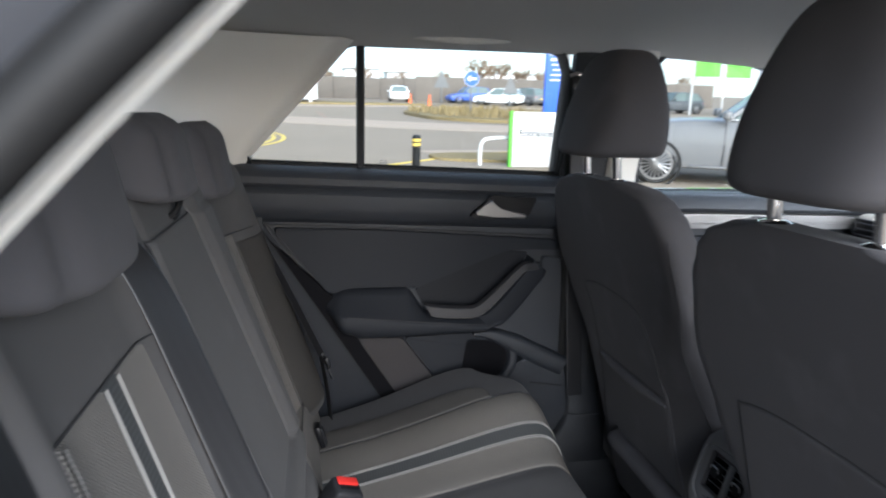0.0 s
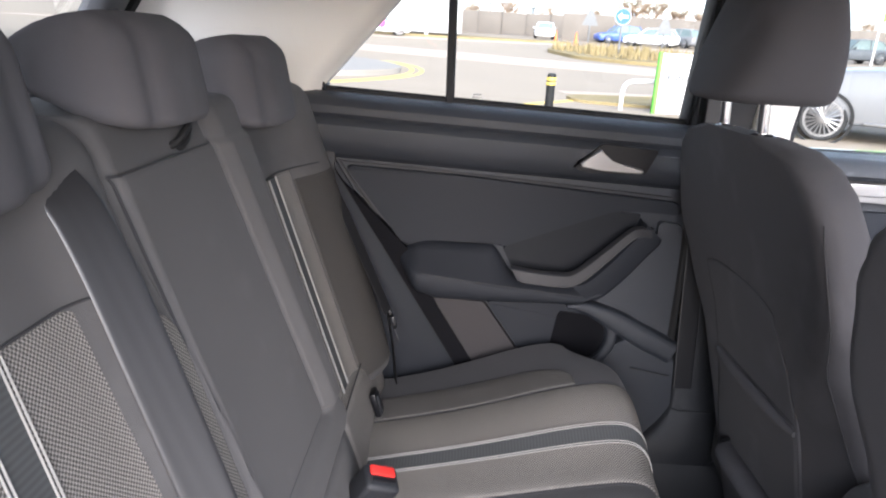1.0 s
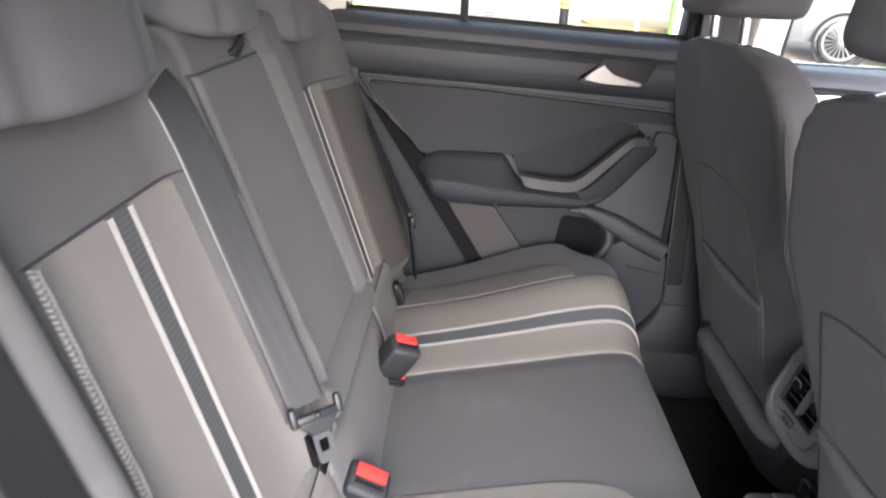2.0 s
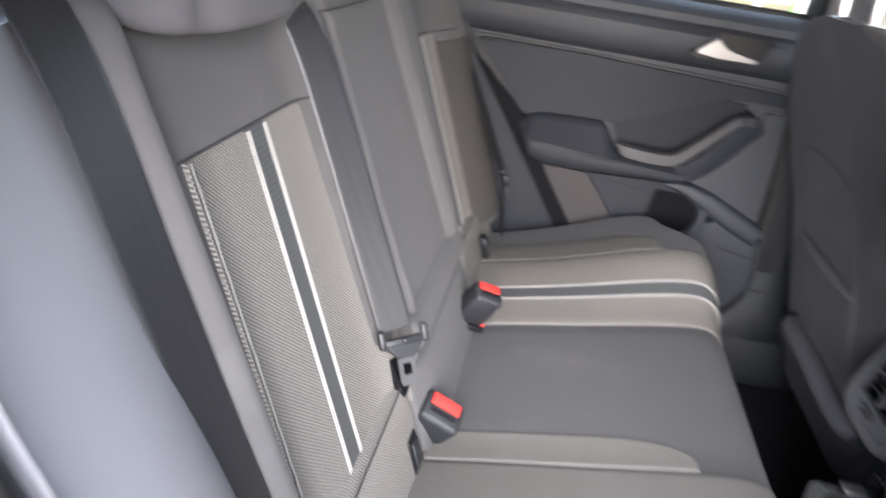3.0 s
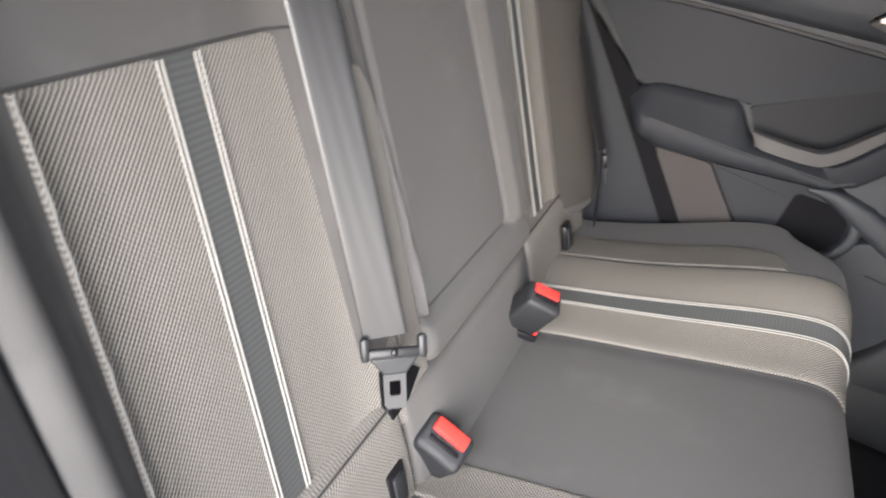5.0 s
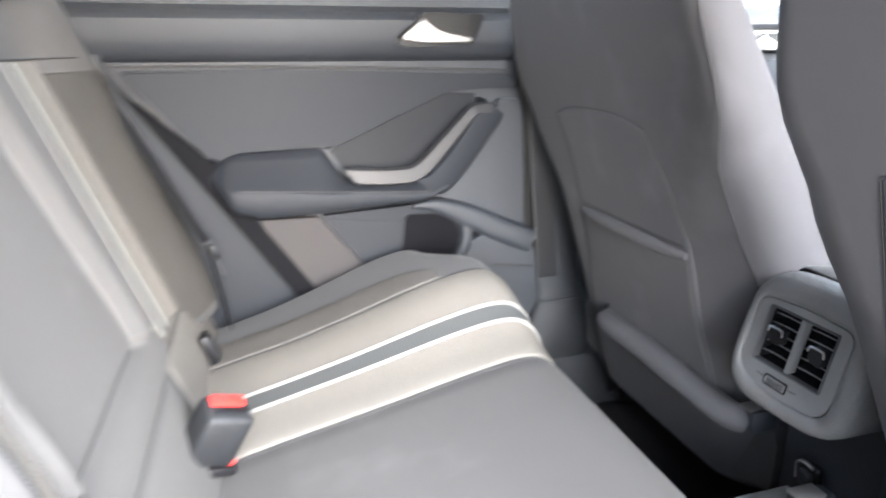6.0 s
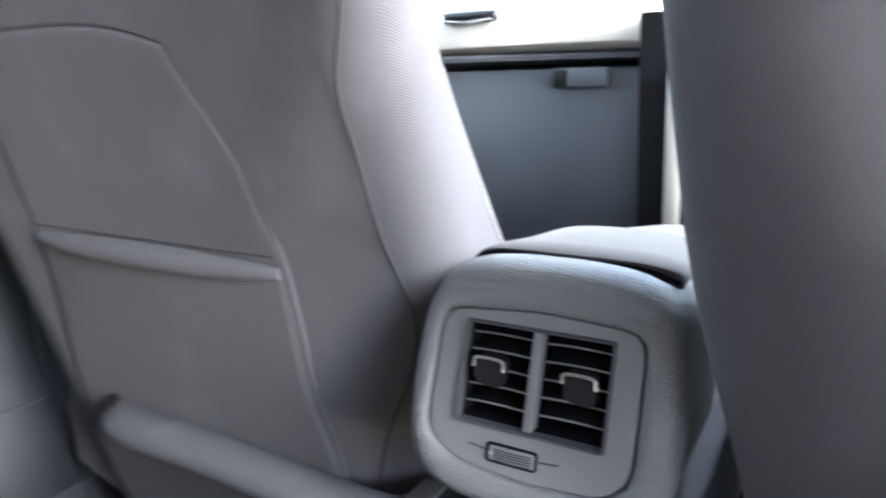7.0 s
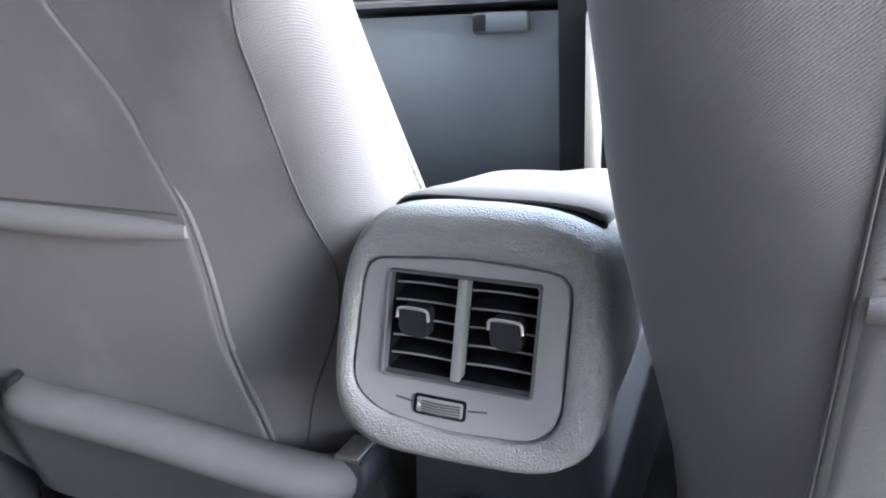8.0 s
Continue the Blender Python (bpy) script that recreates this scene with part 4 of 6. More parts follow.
def bench_pad(cy, w, z0, z1, front, d=0.125):
    """A bench head restraint: boxy block, broad flat face, its front lip hanging below the back."""
    secs = []
    N = 72
    h = z1 - z0
    for v in [0.0, 0.015, 0.045, 0.09, 0.15] + span(0.22, 0.72, 7) + [0.79, 0.86, 0.92, 0.965, 0.99, 1.0]:
        low, top = 1 - min(v / 0.15, 1.0), max(0.0, (v - 0.72) / 0.28)
        k = math.sqrt(max(0.0, 1 - low * low)) * 0.22 + 0.78 if v < 0.15 else 1 - 0.42 * top ** 2.6
        kw = 1 - 0.10 * top ** 2.2 - 0.07 * low ** 2 - 0.05 * v
        ring = []
        for i in range(N):
            a = 2 * math.pi * i / N
            ca, sa = math.cos(a), math.sin(a)
            yy = math.copysign(abs(ca) ** (2 / 4.2), ca) * w / 2 * kw
            u = math.copysign(abs(sa) ** (2 / 3.4), sa)
            bow = 0.008 * (1 - (yy / (w / 2)) ** 2) if u > 0 else 0.0
            xx = u * d / 2 * k + bow - (0.010 * max(0.0, abs(yy) / (w / 2) - 0.7) / 0.3 + 0.009 * math.exp(-((abs(yy) / (w / 2) - 0.60) / 0.13) ** 2) if u > 0 else 0.0)
            lift = 0.034 * (0.5 - 0.5 * u) * sstep(0.6, 0.0, v) - 0.020 * (0.5 - 0.5 * u) * sstep(0.5, 1.0, v)
            z = z0 + h * v + lift
            ring.append((front - d / 2 + xx - 0.20 * (z - (z0 + z1) / 2), cy + yy, z))
        secs.append(ring)
    return loft(secs)


for cy, w, z0, z1 in ((-0.270, 0.285, 1.092, 1.220), (0.080, 0.224, 1.116, 1.222), (0.475, 0.285, 1.076, 1.208)):
    h = obj("headrest", *bench_pad(cy, w, z0, z1, -0.152), M_FABD, bench, "dark grey fabric rear headrest", 60)
    for sy in (-0.07, 0.07):
        obj("post", *tube([(-0.225, cy + sy, z0 + 0.05), (-0.215, cy + sy, z0 - 0.02)], 0.006, 10), M_CHROME, h, "chrome post")


# ---- belts and buckles ----
def belt(name, pts, side, out, label, width=0.047):
    t = thing(name, pts[-1], label, "seat belt")
    obj("webbing", *ribbon(bent(pts, 8), side, out, width, 0.0018), M_BELT, t)
    return t


def tongue(at, right, down, out, parent, size=0.93):
    """Belt tongue: plastic yoke with a steel blade with its slot."""
    u, r = -Vector(down).normalized(), Vector(right)
    r = (r - u * r.dot(u)).normalized()
    o = u.cross(r)
    if o.dot(Vector(out)) < 0:
        r, o = -r, -o
    m = Matrix((r, o, u)).transposed().to_4x4()
    m = Matrix.Translation(at) @ m @ Matrix.Scale(size, 4)
    def put(vf):
        return [m @ Vector(v) for v in vf[0]], vf[1]
    y = obj("yoke", *put(join(rbox((0, 0.004, 0), (0.058, 0.010, 0.012), 0.004), rbox((-0.030, 0.004, 0.006), (0.010, 0.012, 0.026), 0.004), rbox((0.030, 0.004, 0.006), (0.010, 0.012, 0.026), 0.004), plate([(-0.026, -0.004), (0.026, -0.004), (0.012, -0.022), (-0.012, -0.022)], 0.008, "y", -0.008, 0.002))), M_YOKE, parent, "dark grey moulded belt tongue")
    out_l, in_l = [(-0.012, -0.02), (0.012, -0.02), (0.0115, -0.056), (0.009, -0.060), (-0.009, -0.060), (-0.0115, -0.056)], [(-0.006, -0.030), (0.006, -0.030), (0.006, -0.044), (0.005, -0.046), (-0.005, -0.046), (-0.006, -0.044)]
    rings = [[(a, b, c) for a, c in L] for b, L in ((0.0, out_l), (0.003, out_l), (0.003, in_l), (0.0, in_l))]
    obj("blade", *put(loft(rings + [rings[0]], caps=False)), M_BLADE, y, "steel belt blade")
    obj("stud", *put(lathe([(0.0, 0), (0.004, 0.001), (0.003, 0.004), (0.0, 0.005)], (0, 0.008, 0.002), "y", 10)), M_SMOOTH, y)


bc = belt("seat_belt", [(-0.250, -0.117, 1.125), (-0.205, -0.112, 1.108), (-0.172, -0.110, 1.080), (-0.146, -0.111, 1.03), (-0.115, -0.114, 0.95), (-0.078, -0.118, 0.85), (-0.032, -0.125, 0.728)], ((0.30, 0.93, 0.15), (0.78, 0.60, 0.18)), ((0.9, -0.30, 0.35), (0.42, -0.72, 0.50)), "black centre seat belt parked over the bench back", 0.044)
tongue((-0.021, -0.127, 0.715), (0.76, 0.63, 0.16), (0.30, -0.28, -0.9), (0.30, -0.75, 0.58), bc, 0.94)
br = belt("seat_belt", [(-0.230, -0.475, 1.19), (-0.176, -0.468, 1.09), (-0.128, -0.468, 0.95), (-0.085, -0.466, 0.82), (-0.040, -0.464, 0.69), (0.006, -0.464, 0.55), (0.03, -0.466, 0.46)], (0.05, 1, 0.0), (1, 0, 0.34), "black outer seat belt hanging by the bench side", 0.050)
bl = belt("seat_belt", [(-0.20, 0.630, 1.14), (-0.154, 0.640, 1.08), (-0.123, 0.640, 1.007), (-0.057, 0.638, 0.87), (0.022, 0.622, 0.705)], (0.2, 1, 0.0), (1, -0.2, 0.34), "black outer seat belt hanging beside the far door", 0.040)
tongue((0.030, 0.618, 0.690), (-0.25, 1, 0), (0.34, 0.0, -1), (1, 0.25, 0.3), bl, 0.74)
obj("webbing", *ribbon(bent([(0.022, 0.626, 0.70), (0.034, 0.640, 0.62), (0.044, 0.650, 0.52)], 6), (-0.25, 1, 0), (1, 0.25, 0.3), 0.036, 0.0018), M_BELT, bl)


def buckle(at, right, up, label, size=1.16):
    """Belt buckle: black case, red release button with its slot, stalk."""
    t = thing("seat_belt_buckle", at, label, "belt buckle", "buckles on the bench")
    u, r = Vector(up).normalized(), Vector(right)
    r = (r - u * r.dot(u)).normalized()
    m = Matrix.Translation(at) @ Matrix((r, u.cross(r), u)).transposed().to_4x4() @ Matrix.Scale(size, 4)
    def put(vf):
        return [m @ Vector(v) for v in vf[0]], vf[1]
    c = obj("case", *put(rbox((0, -0.003, -0.034), (0.050, 0.038, 0.068), 0.007, None, 3)), M_PLB, t, "black grained buckle case")
    obj("release_button", *put(rbox((0, 0.005, 0.0005), (0.036, 0.014, 0.006), 0.002)), M_RED, c, "red press button")
    obj("slot", *put(rbox((0, -0.009, 0.0005), (0.032, 0.004, 0.004), 0.0005)), M_SMOOTH, c)
    obj("stalk", *put(rbox((0, 0, -0.085), (0.026, 0.012, 0.05), 0.004)), M_SMOOTH, t)
    return t


def buckle_anchor(at, label):
    """Low buckle strap end: webbing loop, black clip and a small red dot."""
    t = thing("buckle_strap", at, label, "strap")
    x, y, z = at
    obj("loop", *tube(bent([(x - 0.030, y + 0.018, z - 0.02), (x - 0.030, y + 0.020, z + 0.030), (x - 0.022, y + 0.034, z + 0.042), (x - 0.016, y + 0.046, z + 0.026), (x - 0.018, y + 0.044, z - 0.02)], 6), 0.0045, 8), M_RUBBER, t, "black webbing loop")
    c = obj("clip", *rbox((x, y, z), (0.052, 0.020, 0.012), 0.004, pose(0, 0, 0, 0, 14, 20)), M_SMOOTH, t, "glossy black clip")
    obj("red_dot", *rbox((x + 0.022, y + 0.004, z + 0.004), (0.007, 0.007, 0.006), 0.002), M_RED, c, "small red tip")


buckle_anchor((0.032, 0.205, 0.552), "black buckle strap with a red tip at the bench fold")
buckle((0.060, 0.190, 0.636), (0.85, 0.45, -0.5), (0.45, -0.2, 0.8), "black belt buckle with red button by the centre seat", 1.06)
buckle((0.038, -0.080, 0.588), (0.85, 0.1, -0.5), (0.45, -0.35, 0.8), "black belt buckle with red button by the outer seat", 1.22)


def anchor_cover(at, label):
    t = thing("anchor_cover", at, label, "cover", "child seat anchor covers")
    m = Matrix.Translation(at) @ pose(0, 0, 0, 0, -17, 0)
    obj("bezel", *[[m @ Vector(v) for v in q] if k == 0 else q for k, q in enumerate(rbox((0, 0, 0), (0.012, 0.034, 0.052), 0.004))], M_SMOOTH, t)
    obj("flap", *[[m @ Vector(v) for v in q] if k == 0 else q for k, q in enumerate(rbox((0.006, 0, 0), (0.006, 0.022, 0.038), 0.002))], M_PLB, t)


anchor_cover((0.010, -0.148, 0.562), "black plastic child seat anchor cover")
anchor_cover((0.018, 0.500, 0.572), "black plastic child seat anchor cover")


# ---- front seats ----
def seat_rear(z):
    return 0.615 - 0.245 * (z - 0.725)


SEAT_Z = [(0.40, 0.235, 0.16), (0.44, 0.255, 0.18), (0.52, 0.266, 0.20), (0.62, 0.270, 0.208), (0.72, 0.272, 0.200), (0.82, 0.277, 0.142), (0.90, 0.281, 0.098), (0.97, 0.279, 0.074), (1.03, 0.264, 0.066), (1.07, 0.242, 0.066), (1.095, 0.212, 0.064), (1.110, 0.170, 0.06), (1.118, 0.10, 0.045)]
SEAT_REAR = [(0.40, 0.170), (0.60, 0.174), (0.74, 0.186), (0.86, 0.240), (0.94, 0.270), (1.03, 0.250), (1.07, 0.226), (1.095, 0.194), (1.118, 0.085)]


def front_seat(cy, dx, up, label, group, slim=1.0, high=0.0):
    t = thing("front_seat", (0.85 + dx, cy, 0.30), label, "car seat", group)
    side = 1 if cy > 0 else -1
    def ring(z, w, d):
        foot = slim - (0.13 * sstep(0.80, 0.58, z) if high else 0.0)
        wr, b, w = ramp(SEAT_REAR, z) * foot, min(0.055, d * 0.35), w * foot
        out = []
        for x, y in fillet([(0.0, -wr), (b, -w), (d, -w * 0.96), (d * 0.90, -w * 0.55), (d * 0.90, w * 0.55), (d, w * 0.96), (b, w), (0.0, wr)], min(0.036, d * 0.3), 6):
            out.append((seat_rear(z) + dx + x, cy + y, z))
        return out
    zs = []
    for (z0, w0, d0), (z1, w1, d1) in zip(SEAT_Z, SEAT_Z[1:]):
        for k in range(3):
            q = k / 3
            zs.append((z0 + (z1 - z0) * q, w0 + (w1 - w0) * q, d0 + (d1 - d0) * q))
    zs.append(SEAT_Z[-1])
    b = obj("backrest", *loft([ring(*q) for q in zs]), M_FABD, t, "dark grey fabric seat back", 50)
    def rear(y, z, off=0.0):
        return Vector((seat_rear(z) + dx - off, cy + y, z))
    def mid(z):
        return (ramp([(0.50, -0.016), (0.60, -0.022), (0.745, -0.037), (0.80, -0.030), (0.90, 0.004)], z) if not high else 0.003) * side
    # rear panel with an arched top, and the pocket over its lower half, set in flush behind fine seams
    shape = [(0.505, 0.172), (0.562, 0.167), (0.65, 0.150), (0.745, 0.143), (0.80, 0.136), (0.845, 0.130), (0.90, 0.126)]
    if high:
        shape = [(0.505, 0.160), (0.562, 0.152), (0.60, 0.148), (0.95, 0.145)]
    def half(z):
        for (z0, h0), (z1, h1) in zip(shape, shape[1:]):
            if z <= z1:
                return h0 + (h1 - h0) * sstep(z0, z1, z) if z1 < 0.6 else h0 + (h1 - h0) * (z - z0) / (z1 - z0)
        return shape[-1][1]
    def crown(k):
        return 0.902 + high * 0.5 - 0.016 * abs(k) ** 3
    rows = []
    for v in edged(0, 1, 24, 0.04, 3):
        row = []
        for k in edged(-1, 1, 14, 0.05, 4):
            z = 0.640 + (crown(k) - 0.640) * v
            e = min((1 - abs(k)) * half(z), crown(k) - z)
            row.append(rear(k * half(z) + mid(z), z, 0.0016 - round_off(e, 0.005) * 0.7))
        rows.append(row)
    obj("back_panel", *solid(rows, (0.02, 0, 0)), M_FABD, b, "smooth grey seat back panel", 60)
    rows = []
    for v in edged(0, 1, 18, 0.03, 3):
        row = []
        for k in edged(-1, 1, 18, 0.05, 4):
            z = 0.512 + (0.737 + high - 0.512) * v
            c = math.cos(k * math.pi / 2)
            bag = 0.009 * v ** 1.6 * c ** 0.6 if c > 0 else 0.0
            row.append(rear(k * half(z) * 0.985 + mid(z), z, 0.0018 + bag - round_off((1 - abs(k)) * half(z), 0.006) * 0.7))
        rows.append(row)
    pk = obj("pocket", *solid(rows, (0.004, 0, 0)), M_FABD, b, "grey fabric map pocket", 60)
    rim = [rear(k * half(0.735 + high) * 0.98 + mid(0.735 + high), 0.735 + high, 0.001 + 0.008 * max(0.0, math.cos(k * math.pi / 2)) ** 0.5) for k in span(-0.99, 0.99, 28)]
    obj("pocket_rim", *tube(rim, [0.0085 * max(0.12, math.sin(math.pi * (q + 1) / 29)) ** 0.4 for q in range(28)], 12, 1.25), M_FABD, pk, "rolled pocket edge")
    # dark lines drawn as the shadows above and below the rolled rim
    for z, o in ((0.7225, 0.0088), (0.7465, 0.0012)):
        obj("seam", *tube([rear(k * half(z + high) * 0.97 + mid(z + high), z + high, o * max(0.05, math.cos(k * math.pi / 2)) ** 0.5 if o > 0.005 else o) for k in span(-0.98, 0.98, 28)], 0.0011, 6), M_SEAM, pk)
    hc = obj("hinge_cover", *rbox((0.672 + dx, cy - side * 0.256, 0.546), (0.040, 0.024, 0.030), 0.005), M_PLD, t, "small dark hinge cover")
    obj("hinge_cap", *rbox((0.664 + dx, cy - side * 0.255, 0.563), (0.030, 0.020, 0.004), 0.0015), M_SILV, hc, "pale hinge cap")
    for sy in (-1, 1):
        obj("seam", *tube([rear(sy * half(z) + mid(z), z, 0.0002) for z in span(0.515, 0.884 + high * 0.5, 50)], 0.0008, 6), M_SEAM, b)
    obj("seam", *tube([rear(k * half(crown(k)) + mid(crown(k)), crown(k), 0.0004) for k in span(-1, 1, 24)], 0.0010, 6), M_SEAM, b)
    for sy in (-1, 1) if not high else ():
        line = []
        for z, o in ((0.55, 0.018), (0.60, 0.026), (0.655, 0.038), (0.70, 0.042), (0.756, 0.034), (0.823, 0.017), (0.861, 0.009), (0.92, 0.005), (1.00, 0.006), (1.04, 0.010)):
            w, d = next((w0 + (w1 - w0) * (z - z0) / (z1 - z0), d0 + (d1 - d0) * (z - z0) / (z1 - z0)) for (z0, w0, d0), (z1, w1, d1) in zip(SEAT_Z, SEAT_Z[1:]) if z0 <= z <= z1)
            wr = ramp(SEAT_REAR, z)
            y = wr + (w - wr) * min(o / min(0.055, d * 0.35), 1.0)
            line.append((seat_rear(z) + dx + o - 0.001, cy + sy * (y + 0.0002), z))
        obj("seam", *tube(bent(line, 6), 0.0009, 6), M_SEAM, b)
    lb = obj("lower_bar", *tube(bent([(0.660 + dx, cy - side * 0.244, 0.540), (0.645 + dx, cy - side * 0.232, 0.545), (0.638 + dx, cy - side * 0.18, 0.550), (0.636 + dx, cy - side * 0.06, 0.556), (0.640 + dx, cy + side * 0.05, 0.552), (0.652 + dx, cy + side * 0.082, 0.549)], 6), 0.0205, 14, 0.85), M_FABD, t, "rolled grey cloth edge along the seat foot")
    obj("end_clip", *tube(bent([(0.648 + dx, cy + side * 0.078, 0.574), (0.638 + dx, cy + side * 0.086, 0.560), (0.640 + dx, cy + side * 0.084, 0.535), (0.650 + dx, cy + side * 0.074, 0.522)], 5), 0.0035, 8), M_SMOOTH, lb, "glossy black end clip")
    obj("cushion", *loft([[(0.70 + dx + 0.50 * u, cy + yy * (0.78 if high else 1.0), 0.40 + zz + 0.05 * u) for yy, zz in soft([(-0.25, 0.0), (0.25, 0.0), (0.26, 0.13), (0.20, 0.15), (-0.20, 0.15), (-0.26, 0.13)], 1)] for u in span(0, 1, 8)]), M_FAB, t)
    for sy in (-0.20 * side, 0.235 * side):
        rl = obj("rail", *rbox((1.04 + dx, cy + sy, 0.318), (0.46, 0.035, 0.030), 0.004), M_SILVD, t, "steel seat rail")
        obj("rail_bracket", *join(rbox((0.80 + dx, cy + sy, 0.308), (0.075, 0.052, 0.012), 0.004), rbox((0.776 + dx, cy + sy + 0.022, 0.322), (0.050, 0.007, 0.030), 0.003), rbox((0.776 + dx, cy + sy - 0.022, 0.322), (0.050, 0.007, 0.030), 0.003)), M_SMOOTH, rl, "glossy black rail end bracket")
        obj("rail_bolt", *rbox((0.850 + dx, cy + sy + 0.004, 0.338), (0.040, 0.026, 0.014), 0.005), M_SILV, rl, "pale steel rail end")
    # pale stitching down the forward corner of the seat side
    V, F = [], []
    for k in range(44):
        z0 = 0.735 + k * 0.0062
        pts = []
        for z in (z0, z0 + 0.0042):
            w, d = next((w0 + (w1 - w0) * (z - za) / (zb - za), d0 + (d1 - d0) * (z - za) / (zb - za)) for (za, w0, d0), (zb, w1, d1) in zip(SEAT_Z, SEAT_Z[1:]) if za <= z <= zb)
            pts.append((seat_rear(z) + dx + d - min(0.034, d * 0.28), cy - side * (w * 0.965 + 0.0022), z))
        v, f = tube(pts, 0.0009, 5)
        F += [tuple(q + len(V) for q in face_) for face_ in f]
        V += list(v)
    if not high:
        obj("stitching", V, F, M_STEP, b, "pale grey edge stitching")
    hx = seat_rear(1.24) + dx + 0.055
    hy = cy + (0.004 if high else 0.0)
    h = obj("headrest", *head_pad((hx + (0.032 if high else 0.016), hy, 1.241 if high else 1.252), 0.255, 0.188, 0.136 if high else 0.126, -0.10, 0.004, 0.24, 0.28), M_FABD, t, "dark grey fabric headrest", 60)
    for sy in (-0.068, 0.068):
        px = seat_rear(1.11) + dx + 0.022
        obj("post", *tube([(px - 0.006, hy + sy, 1.19), (px, hy + sy, 1.10)], 0.0075, 12), M_CHROME, h, "chrome post")
        obj("collar", *lathe([(0.0, 0), (0.019, 0), (0.0175, 0.004), (0.011, 0.007), (0.0, 0.007)], (px, hy + sy, 1.1135), "z", 20), M_CHROME, h, "chrome collar")
    t.location.z += up
    return t


front_seat(0.370, 0.0, 0.0, "dark grey fabric front passenger seat with map pocket", "front seats")
front_seat(-0.303, -0.075, 0.008, "dark grey fabric driver seat with map pocket", "front seats", 0.87, 0.018)


# ---- centre console with the rear air vents ----
con = thing("centre_console", (0.8, 0, 0.30), "dark grey centre console with twin rear air vents", "console")


def lean(x, z):
    return x + 0.30 * (z - 0.70)


OUT = fillet([(-0.082, 0.640), (-0.056, 0.622), (0.050, 0.618), (0.077, 0.634), (0.081, 0.690), (0.074, 0.742), (0.048, 0.756), (0.0, 0.759), (-0.052, 0.756), (-0.079, 0.742), (-0.083, 0.690)], 0.024, 5)
IN = fillet([(0.0610, 0.7275), (0.0, 0.7320), (-0.0600, 0.7290), (-0.0600, 0.654), (-0.048, 0.6425), (0.0, 0.6395), (0.044, 0.6435), (0.0640, 0.656)], 0.012, 5)


def spokes(outline, n=72):
    """The outline met by n rays from the vent's middle."""
    out = []
    for k in range(n):
        a = 2 * math.pi * k / n
        dy, dz = math.cos(a), math.sin(a)
        best = 0
        for (y0, z0), (y1, z1) in zip(outline, outline[1:] + outline[:1]):
            ey, ez = y1 - y0, z1 - z0
            den = dy * ez - dz * ey
            if abs(den) < 1e-9:
                continue
            t = (y0 * ez - (z0 - 0.69) * ey) / den
            s = (y0 * dz - (z0 - 0.69) * dy) / den
            if t > 0 and -1e-6 <= s <= 1 + 1e-6:
                best = max(best, t)
        out.append((dy * best, 0.69 + dz * best))
    return out


OUT, IN = spokes(OUT), spokes(IN)


def housing(k, drop=1.0):
    return [(a[0] * 1.012 * (1 - k) + b_[0] * k, 0.693 + ((a[1] * 1.0 * (1 - k) + b_[1] * k) - 0.693) * drop) for a, b_ in zip(IN, OUT)]


secs = [[(lean(x, z), y, z) for y, z in housing(k)] for x, k in ((0.6155, 0.0), (0.6085, 0.02), (0.6070, 0.10), (0.6065, 0.35), (0.6075, 0.60), (0.6110, 0.82), (0.6180, 0.95), (0.628, 1.0))]
secs += [[(0.66, y, z - 0.006 * (z > 0.74)) for y, z in housing(1)], [(0.80, y, z - 0.012) for y, z in housing(1.0, 0.94)], [(1.10, y, z - 0.06) for y, z in housing(1.0, 0.94)]]
cb = obj("housing", *loft(secs, first=False), M_CON, con, "leather-grained dark grey housing", 50)
obj("column", *loft([[(0.655 + 0.02 * k + a, y, 0.25 + 0.395 * k) for a, y in ((0, -0.062), (0, 0.062), (0.5, 0.075), (0.5, -0.075))] for k in span(0, 1, 6)]), M_PLD, con)
so = obj("socket", *rbox((0.6600, 0.012, 0.527), (0.014, 0.030, 0.034), 0.007, None, 3), M_SMOOTH, con, "glossy black power socket")
obj("socket_cap", *rbox((0.6530, 0.012, 0.525), (0.006, 0.019, 0.019), 0.004, None, 3), M_PLD, so)
# bezel highlight modelled as a silver arc round one corner
obj("socket_rim", *tube(bent([(0.6520, 0.025, 0.519), (0.6515, 0.025, 0.538), (0.6515, 0.014, 0.5435), (0.6515, 0.002, 0.542)], 4), 0.0014, 6), M_SILV, so, "bright socket rim")
st = obj("step_cover", *loft([[(x, y, z) for x, z in ((0.668, 0.27), (0.598, 0.27), (0.590, 0.40), (0.588, 0.474), (0.592, 0.484), (0.600, 0.487), (0.668, 0.487))] for y in edged(-0.150, 0.050, 12, 0.006, 3)]), M_STEP, con, "grey ribbed plastic step at the console foot", 40)
for k in range(7):
    obj("step_rib", *rbox((0.629, 0.034 - 0.026 * k, 0.4875), (0.058, 0.012, 0.005), 0.0022), M_STEP, st)

OP = [(0.0430, 0.6665), (0.0440, 0.722), (-0.0430, 0.722), (-0.0425, 0.6665)]


def on_rect(y, z):
    """Where the line from the vent's middle to (y, z) leaves its opening."""
    a, b = y, z - 0.694
    k = min(0.0434 / abs(a) if a else 9, 0.0277 / abs(b) if b else 9)
    return a * k, 0.694 + b * k


def leaned(vf):
    return [Vector((lean(v[0], v[2]), v[1], v[2])) for v in vf[0]], vf[1]


